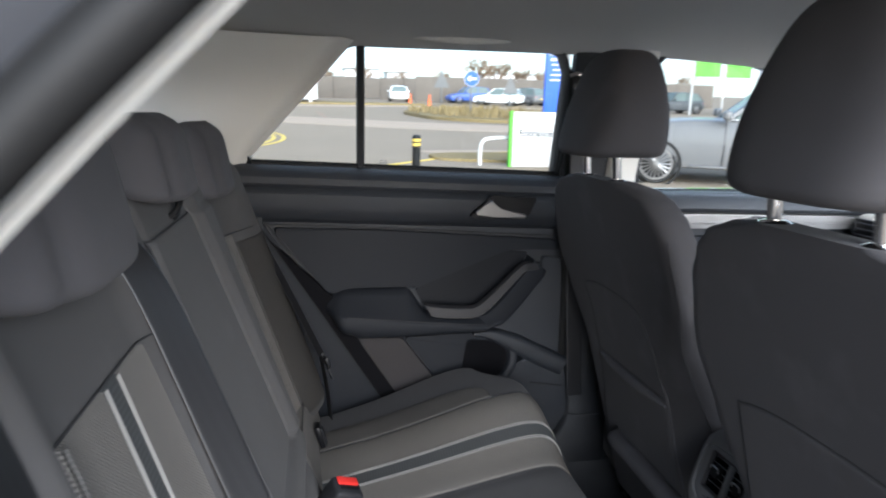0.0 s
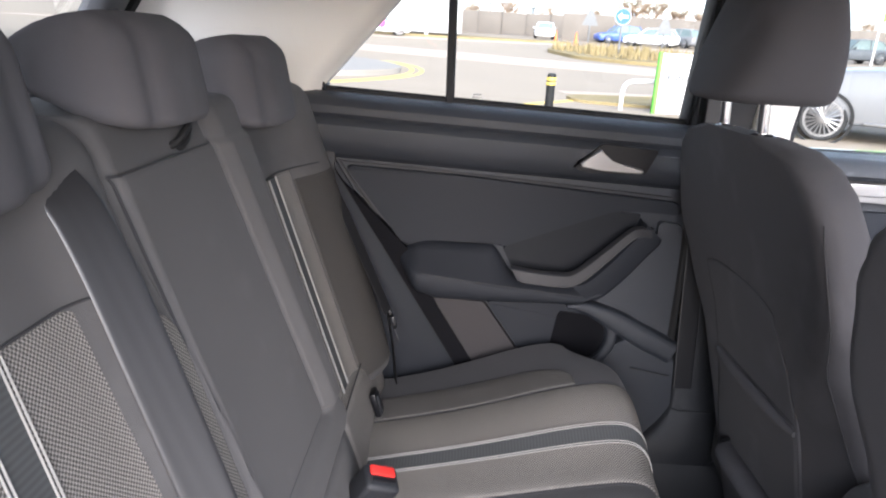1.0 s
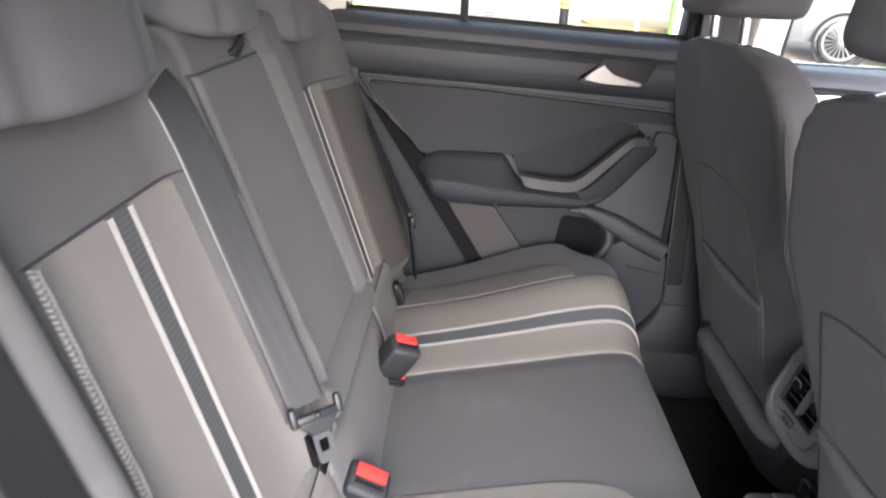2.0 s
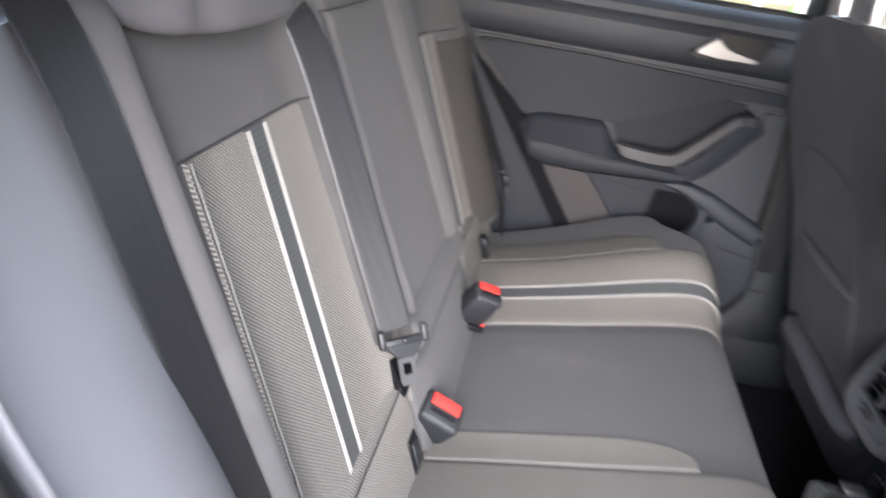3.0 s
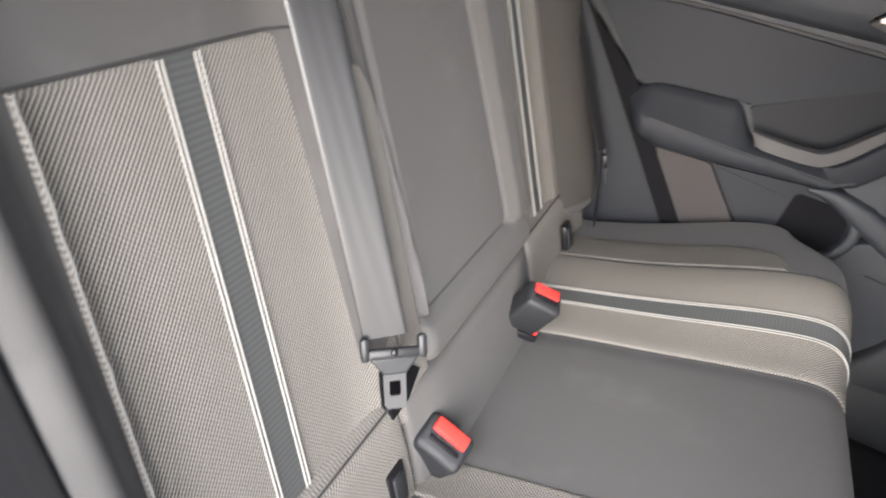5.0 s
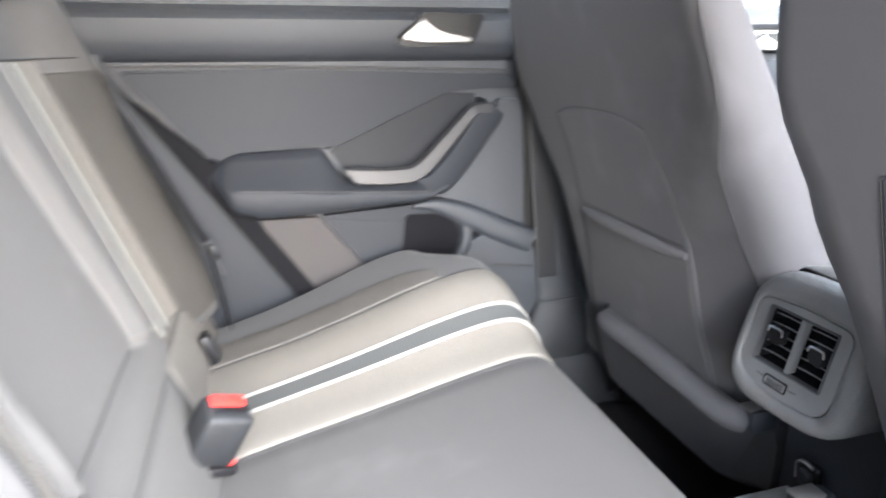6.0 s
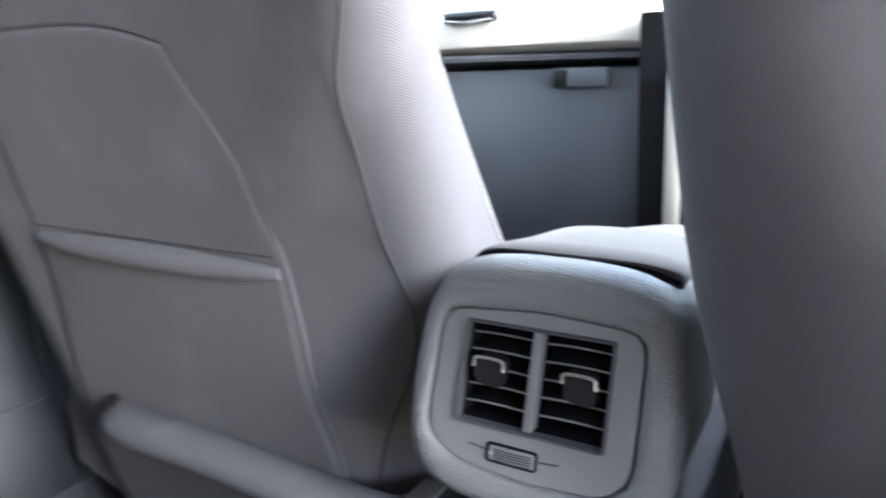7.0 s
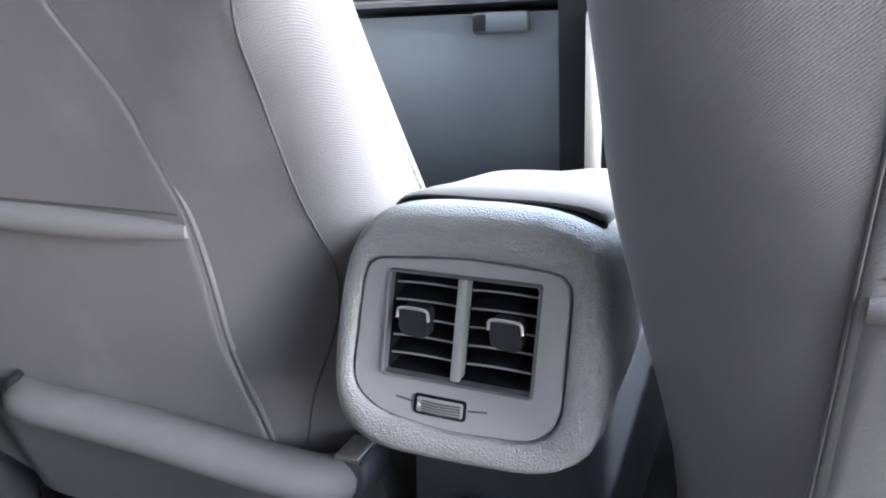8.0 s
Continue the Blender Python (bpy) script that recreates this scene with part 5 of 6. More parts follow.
def face_ring(dx_, k):
    ring = []
    for y, z in IN:
        yy, zz = (on_rect(y, z) if k == "o" else (y * k, 0.69 + (z - 0.69) * k))
        ring.append((lean(0.6105 + dx_, zz), yy, zz))
    return ring


face = obj("vent_face", *loft([face_ring(a, k) for a, k in ((0.012, 0.995), (0.0, 0.995), (-0.002, 0.98), (-0.002, "o"), (0.001, "o"))], caps=False), M_CONF, con, "smooth grey vent surround", 35)
obj("duct", *loft([face_ring(a, "o") for a in (0.001, 0.045)], first=False), M_MATT, face, "matt black duct")
_fr = []
for g, dx_ in ((0.0, 0.003), (0.0, -0.0034), (0.0010, -0.0040), (0.0016, -0.0025), (0.0016, 0.002)):
    _fr.append([(lean(0.6100 + dx_, z), y, z) for y, z in fillet([(-0.0432 - g, 0.6665 - g), (0.0432 + g, 0.6665 - g), (0.0432 + g, 0.7215 + g), (-0.0432 - g, 0.7215 + g)], 0.002, 3)])
obj("bezel", *loft(_fr + [_fr[0]], caps=False), M_SILVD, face, "fine satin bezel")
obj("centre_bar", *leaned(rbox((0.613, 0.0, 0.694), (0.010, 0.0056, 0.0545), 0.0010)), M_CONF, face)
for sy, ky in ((1, 0.0277), (-1, -0.0265)):
    for k in range(5):
        z = 0.6740 + k * 0.0098
        V, F = rbox((0.623, sy * 0.0232, z), (0.014, 0.0395, 0.0012), 0.0004)
        V = [Vector((v[0], v[1], v[2] + 0.0010 * math.cos((v[1] - sy * 0.0232) * 60) + 0.30 * (v[0] - 0.616))) for v in V]
        sl = obj("slat", *leaned((V, F)), M_MATT, face)
        # light caught on the slat's front edge, put in as a paler strip
        obj("slat_edge", *leaned(tube([(0.6158, sy * 0.0232 + q, z + 0.0010 * math.cos(q * 60) - 0.0002) for q in span(-0.0195, 0.0195, 8)], 0.00055, 6)), M_CONF, sl, "thin pale slat edge")
    tab = fillet([(ky + 0.0090, 0.7025), (ky - 0.0090, 0.7025), (ky - 0.0098, 0.6870), (ky + 0.0075, 0.6890)], 0.0036, 5)
    kn = obj("knob", *leaned(plate(tab, 0.6065, "x", 0.010, 0.0014, 3)), M_KNOB, face, "dark louvre knob")
    # silver line modelled along the knob's top edge as its highlight
    obj("knob_glint", *leaned(tube(bent([(0.6068, ky + 0.0092, 0.6975), (0.6060, ky + 0.0088, 0.7020), (0.6058, ky + 0.005, 0.7032), (0.6058, ky - 0.005, 0.7032), (0.6060, ky - 0.0090, 0.7020), (0.6068, ky - 0.0100, 0.6970)], 4), 0.0009, 6)), M_SILV, kn, "worn pale knob edge")
obj("wheel_recess", *leaned(plate(fillet([(0.0225, 0.6578), (-0.0085, 0.6578), (-0.0085, 0.6472), (0.0225, 0.6472)], 0.002), 0.6075, "x", 0.006, 0.0005)), M_MATT, face)
whl = obj("thumbwheel", *leaned(rbox((0.6095, 0.0070, 0.6525), (0.006, 0.0280, 0.0085), 0.0015)), M_CONF, face)
for k in range(5):
    obj("rib", *leaned(tube(bent([(0.6062, 0.0172, 0.6497 + 0.0014 * k), (0.6060, 0.0070, 0.6493 + 0.0014 * k), (0.6062, -0.0058, 0.6497 + 0.0014 * k)], 3), 0.0004, 5)), M_SEAM, whl)
obj("wheel_mark", *leaned(plate([(0.0198, 0.6540), (0.0198, 0.6510), (0.0177, 0.6525)], 0.6058, "x", 0.001, 0)), M_WHITE, whl)
for sy in (1, -1):
    obj("wing_line", *leaned(tube([(0.6085, 0.0070 + sy * 0.0165, 0.6530), (0.6085, 0.0070 + sy * 0.0275, 0.6540)], 0.0005, 5)), M_SEAM, face)
secs = []
for x, k, dz in ((0.6455, 0.3, 0.0065), (0.6465, 0.8, 0.0065), (0.651, 1.0, 0.0065), (0.68, 1.0, 0.004), (0.72, 1.0, 0.0), (0.79, 1.0, -0.006), (0.83, 0.8, -0.016), (0.85, 0.3, -0.03)):
    secs.append([(x + 0.02 * (y / 0.07) ** 2 * (x < 0.7), y, z + dz) for y, z in soft([(-0.068, 0.732), (0.064, 0.732), (0.064, 0.742 + 0.004 * k), (0.035, 0.746 + 0.009 * k), (-0.035, 0.746 + 0.009 * k), (-0.068, 0.742 + 0.004 * k)], 2)])
# black rod drawn as the shadow line under the lid's front lip
obj("lid_shadow_line", *tube(bent([(0.6455 + 0.02 * (y / 0.07) ** 2, y, 0.7575 - 0.012 * (abs(y) / 0.066) ** 4) for y in span(-0.066, 0.062, 12)], 3), 0.0011, 8), M_MATT, con)
obj("armrest_lid", *loft(secs), M_SIDE, con, "padded grey centre armrest lid")

con.location += Vector((0.005, 0.0105, 0.0))

# ---- dashboard, seen between the front seats ----
dash = thing("dashboard", (1.45, 0, 0.6), "dashboard with pale decor panel, air vents and glove box", "dashboard")
obj("top_pad", *loft([[(1.38 + a, y, z) for a, z in ((0.0, 0.955), (0.02, 0.985), (0.10, 1.005), (0.40, 0.99), (0.40, 0.93), (0.02, 0.93))] for y in span(-0.70, 0.70, 12)]), M_DASHD, dash)
obj("decor_panel", *loft([[(1.36 + a + 0.05 * (max(0, y - 0.12) / 0.58) ** 2 + 0.02 * sstep(0.16, 0.04, y), y, z - 0.012 * sstep(0.20, 0.05, y)) for a, z in ((0.0, 0.912), (-0.014, 0.922), (-0.012, 0.955), (0.004, 0.978), (0.05, 0.992), (0.1, 0.985), (0.1, 0.90))] for y in span(0.02, 0.57, 20)]), M_DASH, dash, "glossy pale decor panel")
sl = obj("slot_vent", *rbox((1.372, 0.44, 0.972), (0.03, 0.105, 0.020), 0.008, None, 3), M_SMOOTH, dash, "black slot air vent")
obj("slot_vent_rim", *tube(bent([(1.356, 0.395, 0.966), (1.355, 0.44, 0.962), (1.357, 0.485, 0.966)], 5), 0.0022, 8), M_SILV, sl, "silver vent rim")
obj("mid_trim", *loft([[(1.365 + a, y, z) for a, z in ((0.0, 0.893), (-0.014, 0.897), (-0.014, 0.904), (0.0, 0.909), (0.06, 0.909), (0.06, 0.89))] for y in span(0.02, 0.70, 6)]), M_SILVD, dash)
gl = obj("glove_box", *loft([[(1.37 + a, y, z) for a, z in ((0.10, 0.55), (0.03, 0.58), (0.0, 0.66), (-0.012, 0.80), (-0.004, 0.882), (0.10, 0.89))] for y in edged(0.14, 0.66, 8, 0.01, 3)]), M_DASHD, dash, "dark closed glove box")
obj("latch", *rbox((1.360, 0.240, 0.868), (0.016, 0.092, 0.032), 0.006), M_DASHD, gl)
obj("latch_button", *rbox((1.352, 0.272, 0.868), (0.006, 0.022, 0.026), 0.003), M_SMOOTH, gl, "dark latch button")
obj("lower_cover", *rbox((1.50, 0.38, 0.48), (0.2, 0.6, 0.16), 0.02), M_PLB, dash)
obj("centre_panel", *loft([[(1.30 + a + (0.95 - z) * 0.12, y, z) for a, y in ((0.0, -0.135), (0.0, 0.135), (0.2, 0.15), (0.2, -0.15))] for z in span(0.48, 0.955, 6)]), M_SMOOTH, dash)
for y in (-0.128, 0.080):
    obj("stack_trim", *rbox((1.315, y, 0.70), (0.03, 0.021, 0.36), 0.006, pose(0, 0, 0, 0, -6, 0)), M_DASH, dash, "bright stack edge trim")
for k in range(1):
    kb = lathe([(0.0, 0.02), (0.014, 0.02), (0.016, 0.0), (0.0, 0.0)], (0, 0, 0), "x", 18)
    obj("control_knob", [(1.315 - v[0], v[1] + 0.055, v[2] + 0.785) for v in kb[0]], kb[1], M_SILVD, dash)
vf = obj("dash_vent", *rbox((1.395, 0.635, 0.965), (0.05, 0.095, 0.075), 0.022, None, 4), M_DASH, dash, "pale corner vent surround")
obj("vent_mouth", *rbox((1.372, 0.635, 0.965), (0.012, 0.072, 0.052), 0.005), M_SMOOTH, vf)
for k in range(3):
    obj("slat", *rbox((1.366, 0.635, 0.950 + 0.015 * k), (0.008, 0.066, 0.004), 0.001), M_SILVD, vf)


# ---- outside: the car park ----
INSIDE = set(scene.objects)
M_ASPH = surface("asphalt", (0.24, 0.198, 0.150), 0.85, big=0.35, small=60, vary=0.22, bump=0.06, dist=0.002, spec=0.05)
M_PALE = surface("worn_concrete_band", (0.33, 0.26, 0.195), 0.85, big=0.5, small=60, vary=0.22, bump=0.4, dist=0.003)
M_KERB = surface("kerb_stone", (0.20, 0.18, 0.155), 0.85, big=2, small=80, vary=0.2, bump=0.4, dist=0.003)
M_YEL = surface("yellow_road_paint", (0.55, 0.40, 0.08), 0.7, big=3, small=60, vary=0.3, bump=0.3)
M_WPAINT = surface("white_painted_metal", (0.44, 0.435, 0.42), 0.45, big=2, small=60, vary=0.08, bump=0.1)
M_GRASS = surface("dry_grass", (0.20, 0.155, 0.075), 0.95, big=0.8, small=25, vary=0.5, bump=1.0, dist=0.02)
M_WALL = surface("weathered_brown_wall", (0.115, 0.100, 0.085), 0.9, big=0.4, small=12, vary=0.4, bump=0.5, dist=0.01)
M_TWIG = surface("bare_twigs", (0.20, 0.145, 0.10), 0.9, big=1, small=40, vary=0.4, bump=0.3)
M_BLUE = surface("blue_sign_sheet", (0.03, 0.09, 0.42), 0.45, small=40, vary=0.08, bump=0.05)
M_GREEN = surface("green_banner_cloth", (0.11, 0.36, 0.045), 0.8, small=60, vary=0.15, bump=0.2)
M_GREYB = surface("grey_banner_cloth", (0.16, 0.18, 0.21), 0.8, small=60, vary=0.15, bump=0.2)
M_ORANGE = surface("orange_red_plastic", (0.62, 0.13, 0.04), 0.5, small=40, vary=0.12, bump=0.1)
M_STEEL = surface("galvanised_post", (0.13, 0.13, 0.13), 0.65, 0.2, big=3, small=80, vary=0.15, bump=0.1)
M_TEXT = surface("dark_sign_lettering", (0.03, 0.035, 0.04), 0.6, bump=0)
M_PINK = surface("magenta_sign_disc", (0.65, 0.05, 0.30), 0.5, bump=0)
M_LAMP = surface("lamp_glass_red", (0.35, 0.02, 0.02), 0.2, bump=0)
M_TINT = surface("tinted_car_window", (0.12, 0.15, 0.147), 0.25, small=20, vary=0.1, bump=0, spec=0.12)
M_TYRE = surface("tyre_rubber", (0.02, 0.02, 0.02), 0.75, small=120, bump=0.3)
PAINTS = {}


def paint(name, col):
    if name not in PAINTS:
        PAINTS[name] = surface(name + "_car_paint", col, 0.42, 0.0, big=1, small=200, vary=0.05, bump=0.0, coat=0.35)
    return PAINTS[name]


ground = thing("ground", (0, 20, 0), "grey asphalt car park and road reaching the horizon", "ground", kind="structure")
obj("asphalt", *sheet([[(x, y, 0) for x in (-1500, -300, -60, -20, 0, 20, 60, 300, 1500)] for y in (-1500, -300, -60, -10, 0, 10, 30, 60, 300, 1500)]), M_ASPH, ground)


def flat_blob(name, cx, cy, rx, ry, z, material, label, seed, rot=0.0, wob=0.12):
    pts = []
    for k in range(48):
        a = 2 * math.pi * k / 48
        r = 1 + wob * noise.noise((math.cos(a) * 1.5 + seed, math.sin(a) * 1.5, seed))
        x, y = rx * r * math.cos(a), ry * r * math.sin(a)
        pts.append((cx + x * math.cos(rot) - y * math.sin(rot), cy + x * math.sin(rot) + y * math.cos(rot)))
    return obj(name, *plate(pts, z, "z", -z - 0.02, min(0.02, z * 0.4)), material, ground, label)


def road_line(name, pts, width, material, label="", z=0.006):
    P = bent([(x, y, 0) for x, y in pts], 8)
    rows = []
    for k, p in enumerate(P):
        d = (P[min(k + 1, len(P) - 1)] - P[max(k - 1, 0)]).normalized()
        n = Vector((-d.y, d.x, 0)) * width / 2
        rows.append([p - n + Vector((0, 0, z)), p + n + Vector((0, 0, z))])
    return obj(name, *solid(rows, (0, 0, -z + 0.001)), material, ground, label)


road_line("pale_band", [(-9, 30.5), (-3, 27.5), (1.5, 24.5), (5, 22.6), (9, 21.8), (16, 22.5)], 4.2, M_PALE, "worn pale concrete band across the road", 0.008)
road_line("pale_band", [(-30, 47), (-8, 44.5), (2, 46.5), (9, 50), (20, 50)], 3.2, M_PALE, "worn pale verge by the far road", 0.008)
flat_blob("grass_island", 8.0, 33.5, 3.6, 7.5, 0.14, M_GRASS, "dry grass traffic island with kerb", 2.1, -0.12)
flat_blob("grass_verge", -1, 52.5, 9, 3.2, 0.12, M_GRASS, "dry grass verge", 5.3)
flat_blob("kerb_island", -5.2, 16.0, 4.1, 3.3, 0.12, M_KERB, "paved kerb island at the bend", 7.7)
flat_blob("grass_patch", 3.6, 11.9, 1.5, 0.8, 0.05, M_GRASS, "thin green-brown grass by the sign", 3.3)
for o in (0.0, 0.24):
    road_line("yellow_line", [(-2.4 + o, 12.4), (-1.35 + o, 14.2), (-0.95 + o, 16.0), (-1.25 + o, 18.2), (-2.6 + o, 20.0), (-6, 21.2 + o)], 0.11, M_YEL, "worn double yellow line")
road_line("yellow_line", [(1.2, 10.6), (2.1, 11.6), (3.2, 12.8), (5.5, 14.0)], 0.14, M_YEL, "worn yellow line")
road_line("white_patch", [(2.2, 13.2), (3.6, 13.4), (5.0, 13.5)], 0.5, M_PALE, "pale worn patch")

# grass tufts on the traffic island
random.seed(5)
V, F = [], []
for k in range(900):
    a, r = random.random() * 6.283, math.sqrt(random.random())
    x, y = 8.0 + 3.3 * r * math.cos(a), 33.5 + 7.0 * r * math.sin(a)
    h, d = random.uniform(0.15, 0.5), random.random() * 3.14
    n = len(V)
    V += [(x - 0.05 * math.cos(d), y - 0.05 * math.sin(d), 0.12), (x + 0.05 * math.cos(d), y + 0.05 * math.sin(d), 0.12), (x + random.uniform(-.1, .1), y + random.uniform(-.1, .1), 0.12 + h)]
    F.append([n, n + 1, n + 2])
tagged(obj("dry_grass_tufts", V, F, M_GRASS), "dry straw-coloured grass tufts on the traffic island", "grass", kind="stuff")

M_CREAM = surface("cream_cladding", (0.40, 0.36, 0.30), 0.7, big=0.5, small=20, vary=0.15, bump=0.1)
cb2 = thing("cream_building", (-15, 4, 0), "cream clad building behind the rear of the car", "building")
obj("wall", *rbox((-15, 2, 3.0), (6, 24, 6.0), 0.03), M_CREAM, cb2)
obj("roof", *rbox((-15, 2, 6.1), (6.4, 24.4, 0.2), 0.03), M_STEEL, cb2)
for k in range(12):
    obj("cladding_rib", *rbox((-11.98, -9 + 2 * k, 3.0), (0.06, 0.08, 5.9), 0.005), M_CREAM, cb2)

# walls and the white building in the distance
wall = thing("boundary_wall", (6, 76, 0), "weathered brown boundary wall behind the road", "wall", kind="structure")
for k in range(16):
    x = -16 + 2.6 * k
    obj("panel", *rbox((x + 1.25, 77.0 + 0.10 * (k % 2), 1.15), (2.52, 0.16, 2.3 + 0.12 * math.sin(k * 2.1)), 0.02), M_WALL, wall)
    obj("post", *rbox((x - 0.05, 76.9, 1.25), (0.14, 0.2, 2.5), 0.01), M_WALL, wall)
wall2 = thing("boundary_wall", (14, 60, 0), "weathered brown panel wall beside the parked cars", "wall", kind="structure")
for k in range(14):
    x = 9.6 + 2.4 * k
    obj("panel", *rbox((x + 1.2, 66.0 + 0.3 * k, 1.2), (2.36, 0.16, 2.4), 0.02), M_WALL, wall2)
wb = thing("white_building", (-6, 52, 0), "large white windowless site building on low posts", "building")
obj("wall", *rbox((-7.2, 54, 3.2), (15.0, 6.5, 5.8), 0.03), M_WPAINT, wb)
obj("roof", *rbox((-7.2, 54, 6.16), (15.3, 6.8, 0.12), 0.03), M_STEEL, wb)
for k in range(8):
    obj("footing", *rbox((-14.2 + 2.0 * k, 50.9, 0.16), (0.25, 0.25, 0.34), 0.01), M_WPAINT, wb)
    obj("panel_joint", *rbox((-14.2 + 2.0 * k, 50.74, 3.2), (0.04, 0.02, 5.7), 0), M_STEEL, wb)
for x0, x1, h in ((5.5, 11.6, 4.3), (13.1, 16.8, 3.9), (31.0, 44.0, 4.2)):
    far = thing("warehouse", ((x0 + x1) / 2, 126, 0), "pale low shed far behind the boundary wall", "building", "sheds behind the wall")
    obj("wall", *rbox(((x0 + x1) / 2, 129, h / 2), (x1 - x0, 6, h), 0.05), M_WPAINT, far)
    obj("roof", *rbox(((x0 + x1) / 2, 129, h + 0.1), (x1 - x0 + 0.4, 6.4, 0.2), 0.05), M_STEEL, far)
    for k in range(3):
        obj("bay", *rbox((x0 + (x1 - x0) * (0.2 + 0.3 * k), 125.95, h * 0.45), (0.9, 0.2, h * 0.5), 0.02), M_STEEL, far)


def bare_tree(at, h, spread, seed, label, dense=1.0):
    """Winter tree or scrub: tapered trunk, limbs, and very many fine twigs."""
    rnd = random.Random(seed)
    t = thing("bare_tree", at, label, "tree", "trees behind the wall")
    pieces, twigs = [], []
    def limb(p, d, L, r, lev):
        q = p + d * L
        mid = p + d * L * 0.5 + Vector((rnd.uniform(-.1, .1), rnd.uniform(-.1, .1), 0)) * L
        (pieces if lev < 2 else twigs).append(tube([p, mid, q], [r, r * 0.8, r * 0.6], 6 if lev < 2 else 3))
        if lev >= 4:
            return
        for _ in range(int(rnd.choice((4, 5, 5)) * (dense if lev > 1 else 1))):
            a = rnd.random() * 6.283
            e = Vector((math.cos(a) * spread, math.sin(a) * spread, rnd.uniform(0.2, 0.9))).normalized()
            limb(p.lerp(q, rnd.uniform(0.45, 1)), (d * 0.7 + e).normalized(), L * rnd.uniform(0.5, 0.75), r * 0.58, lev + 1)
    limb(Vector(at), Vector((0, 0, 1)), h * 0.36, h * 0.028, 0)
    obj("trunk", *join(*pieces), M_TWIG, t)
    obj("crown", *join(*twigs), M_TWIG, t)


for k, (x, y, h, s) in enumerate(((19.0, 79, 7.6, 1.0), (21.5, 81, 6.6, 1.1), (24.5, 80, 5.8, 1.2), (28, 82, 5.4, 1.1), (15, 82, 5.2, 1.1), (10, 83, 4.8, 1.3), (5.5, 84, 5.6, 1.2), (1.5, 83, 5.2, 1.3), (-2.5, 84, 5.4, 1.2), (33, 80, 4.6, 1.2), (42, 74, 4.8, 1.1), (50, 70, 5.0, 1.1), (60, 66, 4.6, 1.2))):
    bare_tree((x, y, 0), h, s, 11 + k, "brown leafless tree behind the boundary wall")


def lettering(text, at, size, material, parent, turn=0.0, label=""):
    cu = bpy.data.curves.new("lettering", "FONT")
    cu.body, cu.size, cu.extrude, cu.align_x = text, size, 0.003, "CENTER"
    cu.offset = size * 0.012
    tmp = bpy.data.objects.new("lettering", cu)
    scene.collection.objects.link(tmp)
    me = bpy.data.meshes.new_from_object(tmp)
    bpy.data.objects.remove(tmp)
    m = Matrix.Translation(at) @ pose(0, 0, 0, 90, 0, turn)
    V = [m @ v.co for v in me.vertices]
    F = [list(p.vertices) for p in me.polygons]
    return obj("lettering", V, F, material, parent, label)


# entrance sign, hoop rail, bollard, road signs
es = thing("entrance_sign", (3.55, 10.5, 0), "white entrance board with green edge and dark lettering", "sign")
eb = obj("board", *rbox((3.72, 10.5, 0.46), (0.86, 0.07, 0.92), 0.012), M_WPAINT, es)
obj("edge_band", *rbox((3.27, 10.5, 0.46), (0.06, 0.09, 0.94), 0.01), M_GREEN, es, "bright green edge")
lettering("Entrance", (3.70, 10.46, 0.515), 0.165, M_TEXT, eb, 0, "dark grey word Entrance")
hr = thing("hoop_rail", (2.9, 10.7, 0), "white tubular hoop barrier beside the entrance sign", "barrier")
obj("hoop", *tube(bent([(2.80, 10.7, 0.0), (2.80, 10.7, 0.28), (2.84, 10.7, 0.40), (2.94, 10.7, 0.45), (3.28, 10.7, 0.47), (4.4, 10.7, 0.47), (4.5, 10.7, 0.4), (4.52, 10.7, 0.0)], 6), 0.035, 12), M_WPAINT, hr)
bo = thing("bollard", (1.062, 6.35, 0), "black bollard with yellow reflective band", "bollard")
obj("post", *lathe([(0.0, 0), (0.045, 0), (0.043, 0.66), (0.045, 0.67), (0.045, 0.765), (0.035, 0.785), (0.0, 0.79)], (1.062, 6.35, 0), "z", 20), M_RUBBER, bo)
for z in (0.675, 0.72):
    obj("band", *lathe([(0.047, 0), (0.047, 0.028), (0.044, 0.028), (0.044, 0)], (1.062, 6.35, z), "z", 20), M_YEL, bo, "yellow reflective band")


def post_sign(x, y, zc, r, kind, label):
    t = thing("road_sign", (x, y, 0), label, "road sign", "road signs on the island")
    obj("post", *tube([(x, y, 0), (x, y, zc + r * 0.8)], 0.045, 10), M_STEEL, t)
    if kind == "arrow":
        d = obj("disc", *lathe([(0.0, -0.03), (r, -0.03), (r, 0.0), (0.0, 0.0)], (x, y - 0.05, zc), "y", 28), M_BLUE, t, "blue round sign face")
        obj("rim", *lathe([(r, -0.034), (r + 0.02, -0.034), (r + 0.02, 0.0), (r, 0.0)], (x, y - 0.05, zc), "y", 28), M_WPAINT, d)
        obj("arrow", *plate([(x - 0.25, zc), (x - 0.06, zc + 0.17), (x - 0.06, zc + 0.06), (x + 0.24, zc + 0.06), (x + 0.24, zc - 0.06), (x - 0.06, zc - 0.06), (x - 0.06, zc - 0.17)], y - 0.087, "y", 0.005, 0), M_WPAINT, d, "white arrow")
    else:
        obj("plate", *plate([(x - r, zc - r), (x + r, zc - r), (x, zc + r * 1.2)], y - 0.05, "y", 0.02, 0.003), M_STEEL, t, "grey back of a warning sign")


